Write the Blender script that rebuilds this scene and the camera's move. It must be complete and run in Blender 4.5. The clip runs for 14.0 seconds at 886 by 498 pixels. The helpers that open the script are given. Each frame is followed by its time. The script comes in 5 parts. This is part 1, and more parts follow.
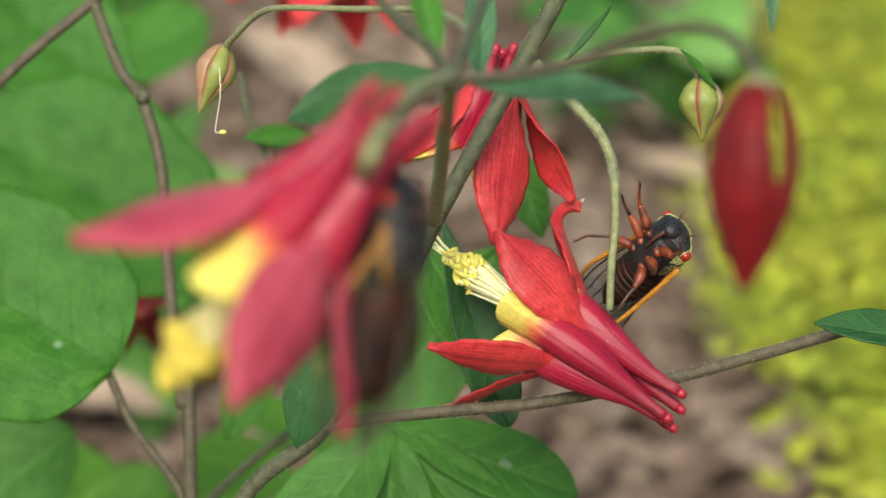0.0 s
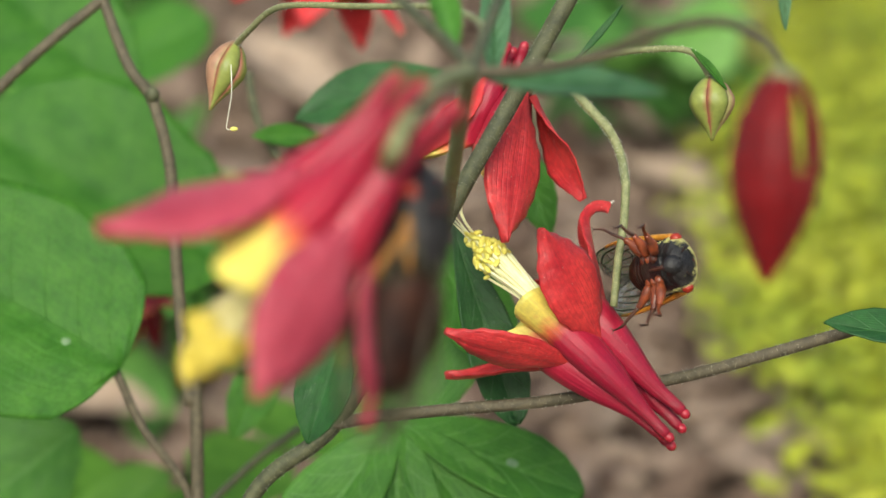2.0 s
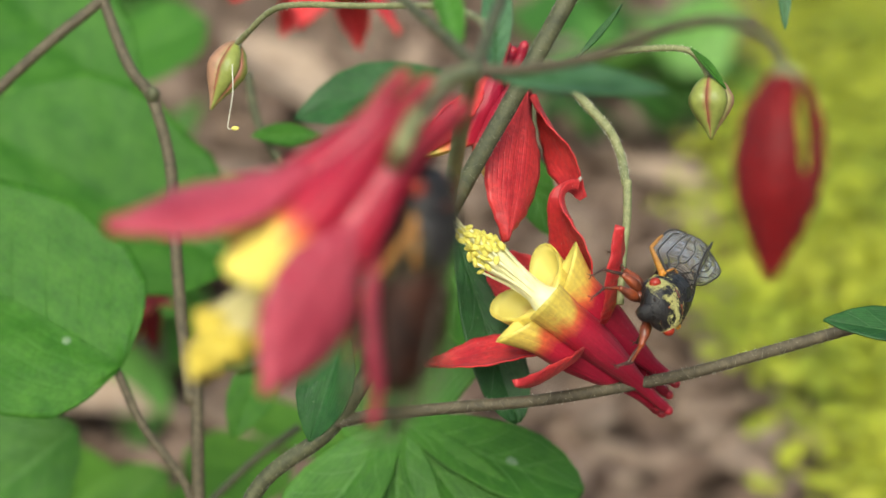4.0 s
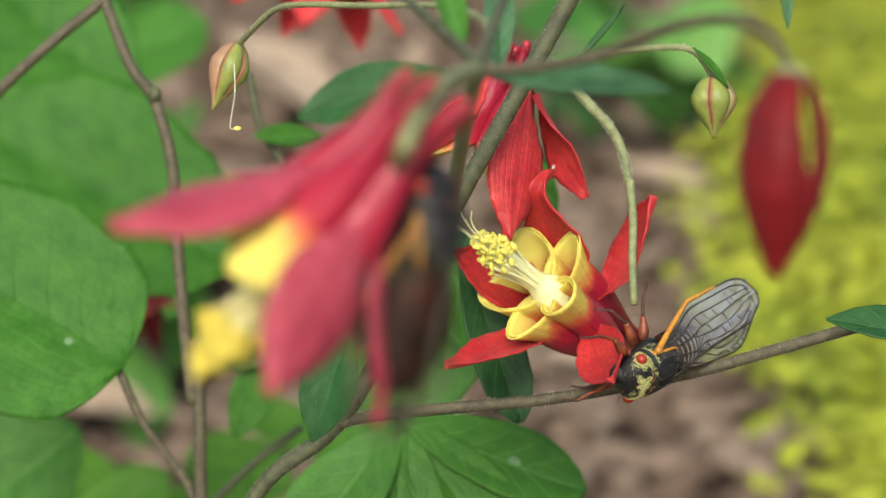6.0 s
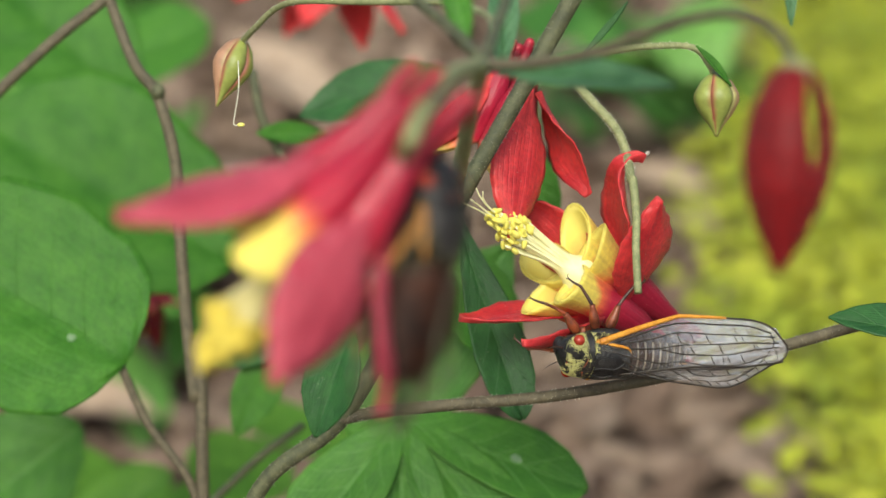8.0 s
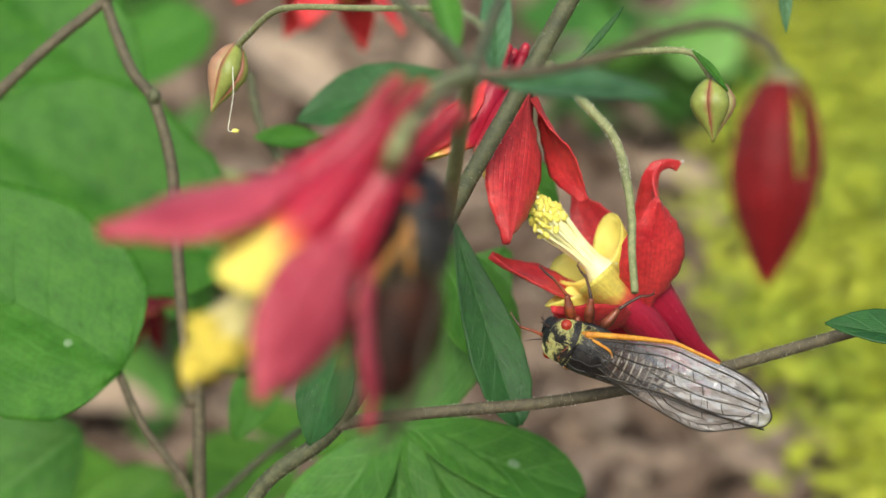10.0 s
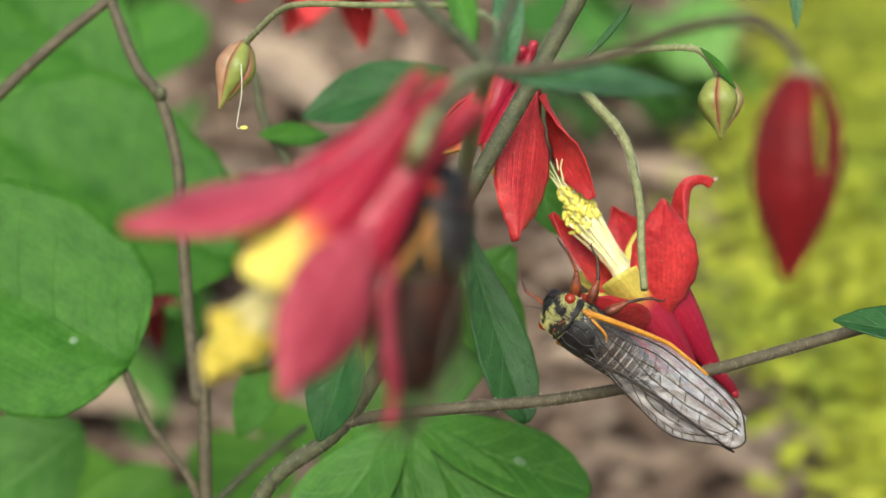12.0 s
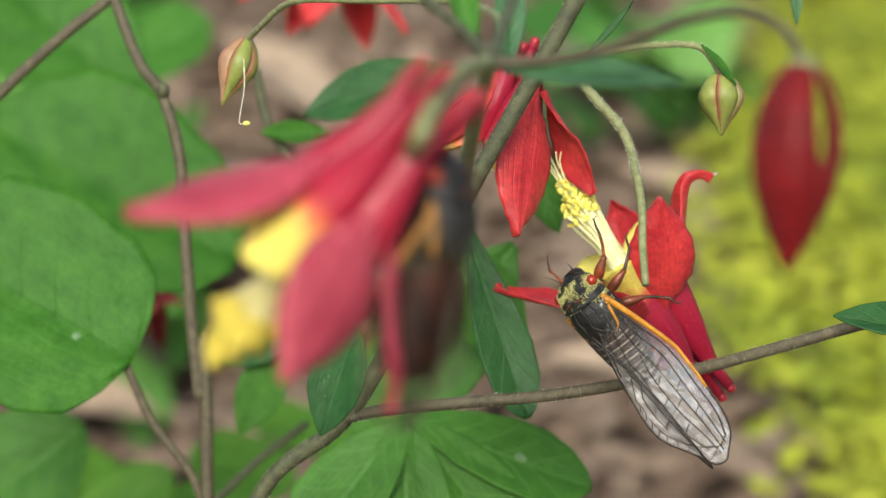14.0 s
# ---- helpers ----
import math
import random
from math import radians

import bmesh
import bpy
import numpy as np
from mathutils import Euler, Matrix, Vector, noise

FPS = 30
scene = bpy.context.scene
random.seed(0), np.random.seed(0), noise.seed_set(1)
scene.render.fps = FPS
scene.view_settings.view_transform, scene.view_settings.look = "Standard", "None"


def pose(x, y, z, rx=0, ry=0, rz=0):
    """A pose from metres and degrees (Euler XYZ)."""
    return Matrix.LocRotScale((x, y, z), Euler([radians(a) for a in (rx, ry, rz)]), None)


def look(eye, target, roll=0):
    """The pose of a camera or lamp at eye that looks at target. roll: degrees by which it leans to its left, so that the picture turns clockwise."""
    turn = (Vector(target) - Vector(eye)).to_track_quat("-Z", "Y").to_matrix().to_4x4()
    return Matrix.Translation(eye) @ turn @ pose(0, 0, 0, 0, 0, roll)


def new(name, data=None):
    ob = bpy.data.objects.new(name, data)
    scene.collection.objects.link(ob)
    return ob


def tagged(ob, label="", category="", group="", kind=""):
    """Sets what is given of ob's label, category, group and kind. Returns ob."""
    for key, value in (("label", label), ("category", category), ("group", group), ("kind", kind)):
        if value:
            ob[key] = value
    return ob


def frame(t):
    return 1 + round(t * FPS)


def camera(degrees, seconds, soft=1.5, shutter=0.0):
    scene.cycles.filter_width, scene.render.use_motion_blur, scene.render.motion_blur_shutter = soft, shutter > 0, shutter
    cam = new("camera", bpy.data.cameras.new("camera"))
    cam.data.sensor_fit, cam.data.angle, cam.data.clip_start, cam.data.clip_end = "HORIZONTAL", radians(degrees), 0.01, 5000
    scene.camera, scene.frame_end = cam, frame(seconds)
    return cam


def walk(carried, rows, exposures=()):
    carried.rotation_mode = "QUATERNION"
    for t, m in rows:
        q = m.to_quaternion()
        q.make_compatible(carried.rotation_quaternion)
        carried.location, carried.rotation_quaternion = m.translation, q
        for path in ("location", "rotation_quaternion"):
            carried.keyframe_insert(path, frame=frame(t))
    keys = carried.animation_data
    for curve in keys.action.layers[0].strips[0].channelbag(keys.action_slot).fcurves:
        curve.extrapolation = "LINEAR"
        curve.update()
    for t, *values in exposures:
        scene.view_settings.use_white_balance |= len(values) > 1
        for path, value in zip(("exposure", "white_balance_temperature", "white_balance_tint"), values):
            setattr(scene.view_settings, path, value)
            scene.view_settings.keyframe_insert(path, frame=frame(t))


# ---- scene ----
# Camera: a long lens close to the plant, opened wide enough to blur what is nearer and farther.
cam = camera(21.0, 14.0)
cam.data.dof.use_dof = True
cam.data.dof.focus_distance = 0.377
cam.data.dof.aperture_fstop = 16.0
walk(cam, [
    (0.0, look((0.00000, -0.35233, 0.44235), (0.00000, 0.00000, 0.30000), 0.000)),
    (0.5, look((-0.00047, -0.35188, 0.44184), (-0.00027, 0.00057, 0.29978), 0.065)),
    (1.0, look((0.00012, -0.35213, 0.44108), (-0.00080, 0.00059, 0.29972), 0.147)),
    (1.5, look((-0.00113, -0.35222, 0.44140), (-0.00100, 0.00044, 0.29985), 0.210)),
    (2.0, look((-0.00377, -0.35350, 0.44083), (-0.00168, -0.00062, 0.29985), 0.394)),
    (2.5, look((-0.00673, -0.35466, 0.44051), (-0.00230, -0.00167, 0.29987), 0.440)),
    (3.0, look((-0.00574, -0.35501, 0.44080), (-0.00186, -0.00208, 0.30001), 0.373)),
    (5.5, look((-0.00539, -0.35483, 0.44098), (-0.00193, -0.00184, 0.30032), 0.453)),
    (6.0, look((-0.00589, -0.35471, 0.44067), (-0.00222, -0.00171, 0.30002), 0.323)),
    (6.5, look((-0.00737, -0.35580, 0.43965), (-0.00291, -0.00242, 0.29999), 0.611)),
    (7.0, look((-0.00694, -0.35554, 0.43965), (-0.00304, -0.00220, 0.29989), 0.525)),
    (7.5, look((-0.00663, -0.35619, 0.43930), (-0.00292, -0.00274, 0.29979), 0.609)),
    (8.0, look((-0.00656, -0.35584, 0.43963), (-0.00269, -0.00252, 0.29979), 0.530)),
    (10.5, look((-0.00327, -0.35370, 0.44150), (-0.00181, -0.00091, 0.30031), 0.286)),
    (11.0, look((-0.00566, -0.35499, 0.44091), (-0.00247, -0.00203, 0.30015), 0.438)),
    (11.5, look((-0.00748, -0.35547, 0.43998), (-0.00310, -0.00228, 0.29986), 0.521)),
    (12.0, look((-0.00764, -0.35429, 0.44083), (-0.00330, -0.00142, 0.29990), 0.490)),
    (12.5, look((-0.00753, -0.35554, 0.43976), (-0.00345, -0.00222, 0.29995), 0.566)),
    (13.0, look((-0.00854, -0.35501, 0.43994), (-0.00372, -0.00179, 0.29990), 0.563)),
    (13.5, look((-0.00743, -0.35548, 0.43988), (-0.00355, -0.00216, 0.30006), 0.669)),
    (14.0, look((-0.00772, -0.35641, 0.43942), (-0.00354, -0.00304, 0.29973), 0.582)),
], exposures=[(0.0, 0.50, 6500, 3), (14.0, 0.50, 6500, 3)])

# Light: a bright, thinly clouded sky.
world = bpy.data.worlds.new("sky")
scene.world = world
world.use_nodes = True
wn = world.node_tree.nodes
sky = wn.new("ShaderNodeTexSky")
sky.sky_type = "NISHITA"
sky.sun_disc = False
sky.sun_elevation, sky.sun_rotation = radians(45), radians(190)
sky.air_density, sky.dust_density, sky.ozone_density = 1.0, 4.0, 1.0
wn["Background"].inputs["Strength"].default_value = 0.128
world.node_tree.links.new(sky.outputs[0], wn["Background"].inputs["Color"])
sun = new("sun", bpy.data.lights.new("sun", "SUN"))
sun.data.energy, sun.data.angle, sun.data.color = 2.6, radians(30), (1.0, 0.96, 0.88)
sun.matrix_world = look((-0.22, -1.2, 1.6), (0, 0, 0.3))

MM = 0.001


# ---------------------------------------------------------------- materials
def material(name, rough=0.5, spec=0.5):
    m = bpy.data.materials.new(name)
    m.use_nodes = True
    n = m.node_tree.nodes
    b = n["Principled BSDF"]
    b.inputs["Roughness"].default_value = rough
    b.inputs["Specular IOR Level"].default_value = spec
    return m, n, m.node_tree.links, b


def node(n, kind, **kw):
    x = n.new(kind)
    for k, v in kw.items():
        x.inputs[k.replace("_", " ")].default_value = v
    return x


def ramp(n, stops, mode="LINEAR"):
    r = n.new("ShaderNodeValToRGB")
    e = r.color_ramp.elements
    while len(e) < len(stops):
        e.new(0.5)
    for el, (p, c) in zip(e, stops):
        el.position, el.color = p, (*c, 1)
    r.color_ramp.interpolation = mode
    return r


def mix(n, l, fac, a, b, blend="MIX"):
    """Mix two colours (sockets or tuples) by a socket or number."""
    x = n.new("ShaderNodeMix")
    x.data_type, x.blend_type = "RGBA", blend
    for i, v in ((0, fac), (6, a), (7, b)):
        if isinstance(v, bpy.types.NodeSocket):
            l.new(v, x.inputs[i])
        else:
            x.inputs[i].default_value = (*v, 1) if i else v
    return x.outputs[2]


def bump(n, l, b, height, strength, dist):
    x = n.new("ShaderNodeBump")
    x.inputs["Strength"].default_value, x.inputs["Distance"].default_value = strength, dist
    l.new(height, x.inputs["Height"])
    l.new(x.outputs[0], b.inputs["Normal"])
    return x.outputs[0]


def see_through(m, n, l, b, colour, amount):
    """Let some light pass through a thin leaf or petal."""
    t = n.new("ShaderNodeBsdfTranslucent")
    mx = n.new("ShaderNodeMixShader")
    mx.inputs[0].default_value = amount
    if isinstance(colour, bpy.types.NodeSocket):
        l.new(colour, t.inputs[0])
    else:
        t.inputs[0].default_value = (*colour, 1)
    l.new(b.outputs[0], mx.inputs[1])
    l.new(t.outputs[0], mx.inputs[2])
    l.new(mx.outputs[0], n["Material Output"].inputs[0])


def veined(name, dark, light, vein, rough=0.4, thin=0.3, lines=9.0, speck=0.15, vein_amount=0.35, spec=0.5):
    """A leaf or petal: grain at two scales, veins fanned along its length (from UV), fine relief."""
    m, n, l, b = material(name, rough, spec)
    uv = n.new("ShaderNodeUVMap")
    tc = n.new("ShaderNodeTexCoord")
    big = node(n, "ShaderNodeTexNoise", Scale=170.0, Detail=6.0, Roughness=0.62)
    fine = node(n, "ShaderNodeTexNoise", Scale=1400.0, Detail=4.0)
    l.new(tc.outputs["Object"], big.inputs["Vector"])
    l.new(tc.outputs["Object"], fine.inputs["Vector"])
    r1 = ramp(n, [(0.35, dark), (0.68, light)])
    l.new(big.outputs[0], r1.inputs[0])
    r2 = ramp(n, [(0.3, (0.82, 0.82, 0.82)), (0.7, (1.12, 1.12, 1.12))])
    l.new(fine.outputs[0], r2.inputs[0])
    c = mix(n, l, 1.0, r1.outputs[0], r2.outputs[0], "MULTIPLY")
    wav = n.new("ShaderNodeTexWave")
    wav.bands_direction = "X"
    wav.inputs["Scale"].default_value = lines
    wav.inputs["Distortion"].default_value = 5.0
    wav.inputs["Detail"].default_value = 3.0
    wav.inputs["Detail Scale"].default_value = 1.5
    mp = n.new("ShaderNodeMapping")
    mp.inputs["Scale"].default_value = (1.0, 0.22, 1.0)
    l.new(uv.outputs[0], mp.inputs[0])
    l.new(mp.outputs[0], wav.inputs[0])
    rv = ramp(n, [(0.80, (0, 0, 0)), (0.97, (1, 1, 1))])
    l.new(wav.outputs[0], rv.inputs[0])
    ml = n.new("ShaderNodeMath")
    ml.operation = "MULTIPLY"
    ml.inputs[1].default_value = vein_amount
    l.new(rv.outputs[0], ml.inputs[0])
    c = mix(n, l, ml.outputs[0], c, vein)
    sp = node(n, "ShaderNodeTexVoronoi", Scale=900.0)
    l.new(tc.outputs["Object"], sp.inputs["Vector"])
    rs = ramp(n, [(0.0, (1, 1, 1)), (0.10, (0, 0, 0))])
    l.new(sp.outputs["Distance"], rs.inputs[0])
    m2 = n.new("ShaderNodeMath")
    m2.operation = "MULTIPLY"
    m2.inputs[1].default_value = speck
    l.new(rs.outputs[0], m2.inputs[0])
    c = mix(n, l, m2.outputs[0], c, (0.8, 0.75, 0.55))
    l.new(c, b.inputs["Base Color"])
    add = n.new("ShaderNodeMath")
    add.operation = "SUBTRACT"
    l.new(fine.outputs[0], add.inputs[0])
    soft = n.new("ShaderNodeMath")
    soft.operation = "MULTIPLY"
    soft.inputs[1].default_value = 0.35
    l.new(rv.outputs[0], soft.inputs[0])
    l.new(soft.outputs[0], add.inputs[1])
    bump(n, l, b, add.outputs[0], 0.5, 0.0003)
    see_through(m, n, l, b, c, thin)
    return m


def petal_material(name, shift=0.0):
    """Red spur that turns orange, then yellow, towards the open mouth of the petal (along the object's z)."""
    m, n, l, b = material(name, 0.36)
    tc = n.new("ShaderNodeTexCoord")
    sx = n.new("ShaderNodeSeparateXYZ")
    l.new(tc.outputs["Object"], sx.inputs[0])
    big = node(n, "ShaderNodeTexNoise", Scale=260.0, Detail=4.0)
    l.new(tc.outputs["Object"], big.inputs["Vector"])
    ad = n.new("ShaderNodeMath")
    ad.operation = "MULTIPLY_ADD"
    ad.inputs[1].default_value, ad.inputs[2].default_value = 0.006, -0.003
    l.new(big.outputs[0], ad.inputs[0])
    sm = n.new("ShaderNodeMath")
    l.new(sx.outputs[2], sm.inputs[0])
    l.new(ad.outputs[0], sm.inputs[1])
    mr = n.new("ShaderNodeMapRange")
    mr.inputs[1].default_value, mr.inputs[2].default_value = -0.025 + shift, 0.011 + shift
    l.new(sm.outputs[0], mr.inputs[0])
    r = ramp(n, [(0.0, (0.32, 0.007, 0.026)), (0.45, (0.43, 0.011, 0.046)), (0.68, (0.54, 0.020, 0.055)), (0.75, (0.86, 0.20, 0.08)), (0.81, (0.95, 0.80, 0.17)), (1.0, (0.96, 0.88, 0.20))])
    l.new(mr.outputs[0], r.inputs[0])
    fine = node(n, "ShaderNodeTexNoise", Scale=1500.0, Detail=4.0)
    l.new(tc.outputs["Object"], fine.inputs["Vector"])
    r2 = ramp(n, [(0.3, (0.90, 0.90, 0.90)), (0.7, (1.06, 1.06, 1.06))])
    l.new(fine.outputs[0], r2.inputs[0])
    c = mix(n, l, 1.0, r.outputs[0], r2.outputs[0], "MULTIPLY")
    uv = n.new("ShaderNodeUVMap")
    mp = n.new("ShaderNodeMapping")
    mp.inputs["Scale"].default_value = (26.0, 3.0, 1.0)
    streak = node(n, "ShaderNodeTexNoise", Scale=1.0, Detail=4.0)
    l.new(uv.outputs[0], mp.inputs[0])
    l.new(mp.outputs[0], streak.inputs["Vector"])
    r4 = ramp(n, [(0.3, (0.86, 0.84, 0.84)), (0.7, (1.06, 1.08, 1.08))])
    l.new(streak.outputs[0], r4.inputs[0])
    c = mix(n, l, 1.0, c, r4.outputs[0], "MULTIPLY")
    sp = node(n, "ShaderNodeTexVoronoi", Scale=900.0)
    l.new(tc.outputs["Object"], sp.inputs["Vector"])
    rs = ramp(n, [(0.0, (0.6, 0.6, 0.6)), (0.08, (0, 0, 0))])
    l.new(sp.outputs["Distance"], rs.inputs[0])
    c = mix(n, l, rs.outputs[0], c, (0.85, 0.6, 0.5))
    l.new(c, b.inputs["Base Color"])
    bump(n, l, b, streak.outputs[0], 0.5, 0.0005)
    b.inputs["Sheen Weight"].default_value = 0.06
    b.inputs["Sheen Tint"].default_value = (1.0, 0.75, 0.75, 1)
    see_through(m, n, l, b, c, 0.34)
    return m


def lining_material(name):
    """Inside of a petal: lemon lip, flushed tan and orange deeper in the tube (along the object's z)."""
    m, n, l, b = material(name, 0.5)
    tc = n.new("ShaderNodeTexCoord")
    sx = n.new("ShaderNodeSeparateXYZ")
    l.new(tc.outputs["Object"], sx.inputs[0])
    f = node(n, "ShaderNodeTexNoise", Scale=420.0, Detail=4.0)
    l.new(tc.outputs["Object"], f.inputs["Vector"])
    ad = n.new("ShaderNodeMath")
    ad.operation = "MULTIPLY_ADD"
    ad.inputs[1].default_value = 0.004
    l.new(f.outputs[0], ad.inputs[0])
    l.new(sx.outputs[2], ad.inputs[2])
    mr = n.new("ShaderNodeMapRange")
    mr.inputs[1].default_value, mr.inputs[2].default_value = -0.003, 0.012
    l.new(ad.outputs[0], mr.inputs[0])
    r = ramp(n, [(0.0, (0.52, 0.08, 0.05)), (0.34, (0.72, 0.30, 0.12)), (0.50, (0.92, 0.70, 0.18)), (0.66, (0.95, 0.86, 0.22))])
    l.new(mr.outputs[0], r.inputs[0])
    l.new(r.outputs[0], b.inputs["Base Color"])
    bump(n, l, b, f.outputs[0], 0.2, 0.0002)
    see_through(m, n, l, b, r.outputs[0], 0.3)
    return m


def mottled(name, dark, light, rough=0.5, scale=400.0, relief=0.4, spec=0.5, detail=5.0, height=0.0003, grain=1.0):
    """A surface with uneven colour at two scales and fine relief."""
    m, n, l, b = material(name, rough, spec)
    tc = n.new("ShaderNodeTexCoord")
    a = node(n, "ShaderNodeTexNoise", Scale=scale, Detail=detail)
    f = node(n, "ShaderNodeTexNoise", Scale=scale * 6, Detail=3.0)
    l.new(tc.outputs["Object"], a.inputs["Vector"])
    l.new(tc.outputs["Object"], f.inputs["Vector"])
    r = ramp(n, [(0.32, dark), (0.70, light)])
    l.new(a.outputs[0], r.inputs[0])
    r2 = ramp(n, [(0.3, (1 - 0.3 * grain,) * 3), (0.7, (1 + 0.2 * grain,) * 3)])
    l.new(f.outputs[0], r2.inputs[0])
    c = mix(n, l, 1.0, r.outputs[0], r2.outputs[0], "MULTIPLY")
    l.new(c, b.inputs["Base Color"])
    bump(n, l, b, f.outputs[0], relief, height)
    return m


def island_mottled(name, stops, rough=0.8, thin=0.0, patch=0.0):
    """Each joined piece takes a colour of its own from the ramp; patch: size of the paler and darker patches, per metre."""
    m, n, l, b = material(name, rough, 0.3)
    g = n.new("ShaderNodeNewGeometry")
    tc = n.new("ShaderNodeTexCoord")
    r = ramp(n, stops)
    if patch:
        big = node(n, "ShaderNodeTexNoise", Scale=patch, Detail=2.0)
        l.new(tc.outputs["Object"], big.inputs["Vector"])
        br = n.new("ShaderNodeMapRange")
        br.inputs[1].default_value, br.inputs[2].default_value = 0.30, 0.70
        l.new(big.outputs[0], br.inputs[0])
        av = n.new("ShaderNodeMath")
        av.operation = "MULTIPLY_ADD"
        av.inputs[1].default_value = 0.3
        l.new(g.outputs["Random Per Island"], av.inputs[0])
        sc = n.new("ShaderNodeMath")
        sc.operation = "MULTIPLY"
        sc.inputs[1].default_value = 0.7
        l.new(br.outputs[0], sc.inputs[0])
        l.new(sc.outputs[0], av.inputs[2])
        l.new(av.outputs[0], r.inputs[0])
    else:
        l.new(g.outputs["Random Per Island"], r.inputs[0])
    f = node(n, "ShaderNodeTexNoise", Scale=150.0, Detail=5.0)
    l.new(tc.outputs["Object"], f.inputs["Vector"])
    r2 = ramp(n, [(0.3, (0.6, 0.6, 0.6)), (0.7, (1.25, 1.25, 1.25))])
    l.new(f.outputs[0], r2.inputs[0])
    c = mix(n, l, 1.0, r.outputs[0], r2.outputs[0], "MULTIPLY")
    l.new(c, b.inputs["Base Color"])
    bump(n, l, b, f.outputs[0], 0.5, 0.002)
    if thin:
        see_through(m, n, l, b, c, thin)
    return m


def wing_material(name, low, high, clear):
    """Clear membrane, clearer towards the hinge; its silvery, crumpled sheen is partly painted as pale grey."""
    m, n, l, b = material(name, 0.20, 1.0)
    tc = n.new("ShaderNodeTexCoord")
    f = node(n, "ShaderNodeTexNoise", Scale=900.0, Detail=3.0)
    wide = node(n, "ShaderNodeTexVoronoi", Scale=620.0)
    l.new(tc.outputs["Object"], f.inputs["Vector"])
    mp = n.new("ShaderNodeMapping")
    mp.inputs["Scale"].default_value = (1.0, 0.45, 1.0)
    l.new(tc.outputs["Object"], mp.inputs[0])
    l.new(mp.outputs[0], wide.inputs["Vector"])
    r = ramp(n, [(0.3, (0.44, 0.42, 0.43)), (0.7, (0.60, 0.58, 0.58))])
    l.new(f.outputs[0], r.inputs[0])
    l.new(r.outputs[0], b.inputs["Base Color"])
    su = n.new("ShaderNodeMath")
    su.operation = "MULTIPLY_ADD"
    su.inputs[1].default_value = 0.5
    l.new(f.outputs[0], su.inputs[0])
    l.new(wide.outputs["Distance"], su.inputs[2])
    nrm = bump(n, l, b, su.outputs[0], 1.0, 0.0004)
    gl = node(n, "ShaderNodeBsdfGlossy", Roughness=0.16)
    gl.inputs[0].default_value = (0.86, 0.86, 0.88, 1)
    l.new(nrm, gl.inputs["Normal"])
    t = n.new("ShaderNodeBsdfTransparent")
    t.inputs[0].default_value = (clear, clear * 0.99, clear * 0.96, 1)
    film = n.new("ShaderNodeMixShader")
    film.inputs[0].default_value = 0.32
    l.new(b.outputs[0], film.inputs[1])
    l.new(gl.outputs[0], film.inputs[2])
    mx = n.new("ShaderNodeMixShader")
    r3 = ramp(n, [(0.36, (low, low, low)), (0.72, (high, high, high))])
    l.new(f.outputs[0], r3.inputs[0])
    uv = n.new("ShaderNodeUVMap")
    sx = n.new("ShaderNodeSeparateXYZ")
    l.new(uv.outputs[0], sx.inputs[0])
    mr = n.new("ShaderNodeMapRange")
    mr.inputs[1].default_value, mr.inputs[2].default_value, mr.inputs[3].default_value = 0.22, 0.62, 0.12
    l.new(sx.outputs[1], mr.inputs[0])
    mu = n.new("ShaderNodeMath")
    mu.operation = "MULTIPLY"
    l.new(r3.outputs[0], mu.inputs[0])
    l.new(mr.outputs[0], mu.inputs[1])
    l.new(mu.outputs[0], mx.inputs[0])
    l.new(t.outputs[0], mx.inputs[1])
    l.new(film.outputs[0], mx.inputs[2])
    l.new(mx.outputs[0], n["Material Output"].inputs[0])
    return m


SEPAL = veined("sepal_red", (0.54, 0.020, 0.030), (0.76, 0.058, 0.056), (0.26, 0.005, 0.014), 0.42, 0.30, 4.0, 0.8, 0.13)
SEPAL_PINK = veined("sepal_pink_red", (0.41, 0.033, 0.066), (0.56, 0.076, 0.118), (0.28, 0.012, 0.03), 0.45, 0.3, 4.5, 0.2, 0.4)
SEPAL_DEEP = veined("sepal_deep_red", (0.15, 0.004, 0.006), (0.25, 0.007, 0.010), (0.06, 0.002, 0.004), 0.5, 0.22, 5.0, 0.3, 0.8, 0.2)
SPUR_TIP = mottled("spur_tip_crimson", (0.26, 0.006, 0.02), (0.42, 0.02, 0.035), 0.35, 900.0, 0.2)
PETAL = petal_material("petal_red_yellow")
PETAL_YOUNG = petal_material("petal_crimson_yellow_tip", 0.0070)
FILAMENT = mottled("filament_cream", (0.86, 0.84, 0.42), (0.93, 0.91, 0.58), 0.5, 500.0, 0.05, grain=0.15)
LINING = lining_material("petal_lining")
ANTHER = mottled("anther_yellow", (0.74, 0.65, 0.08), (0.87, 0.80, 0.20), 0.7, 1500.0, 0.5, grain=0.5)
# Deeper copies that keep the front bloom's stamens from rendering too bright.
FILAMENT_DEEP = mottled("filament_deep", (0.62, 0.56, 0.22), (0.74, 0.68, 0.34), 0.5, 500.0, 0.05, grain=0.2)
ANTHER_DEEP = mottled("anther_deep_yellow", (0.50, 0.39, 0.04), (0.66, 0.54, 0.09), 0.7, 1500.0, 0.5, grain=0.5)
STEM = mottled("stem_green_brown", (0.045, 0.050, 0.022), (0.105, 0.11, 0.050), 0.6, 700.0, 0.6)
STEM_DARK = mottled("stem_brown", (0.058, 0.048, 0.026), (0.118, 0.098, 0.056), 0.65, 700.0, 0.6)
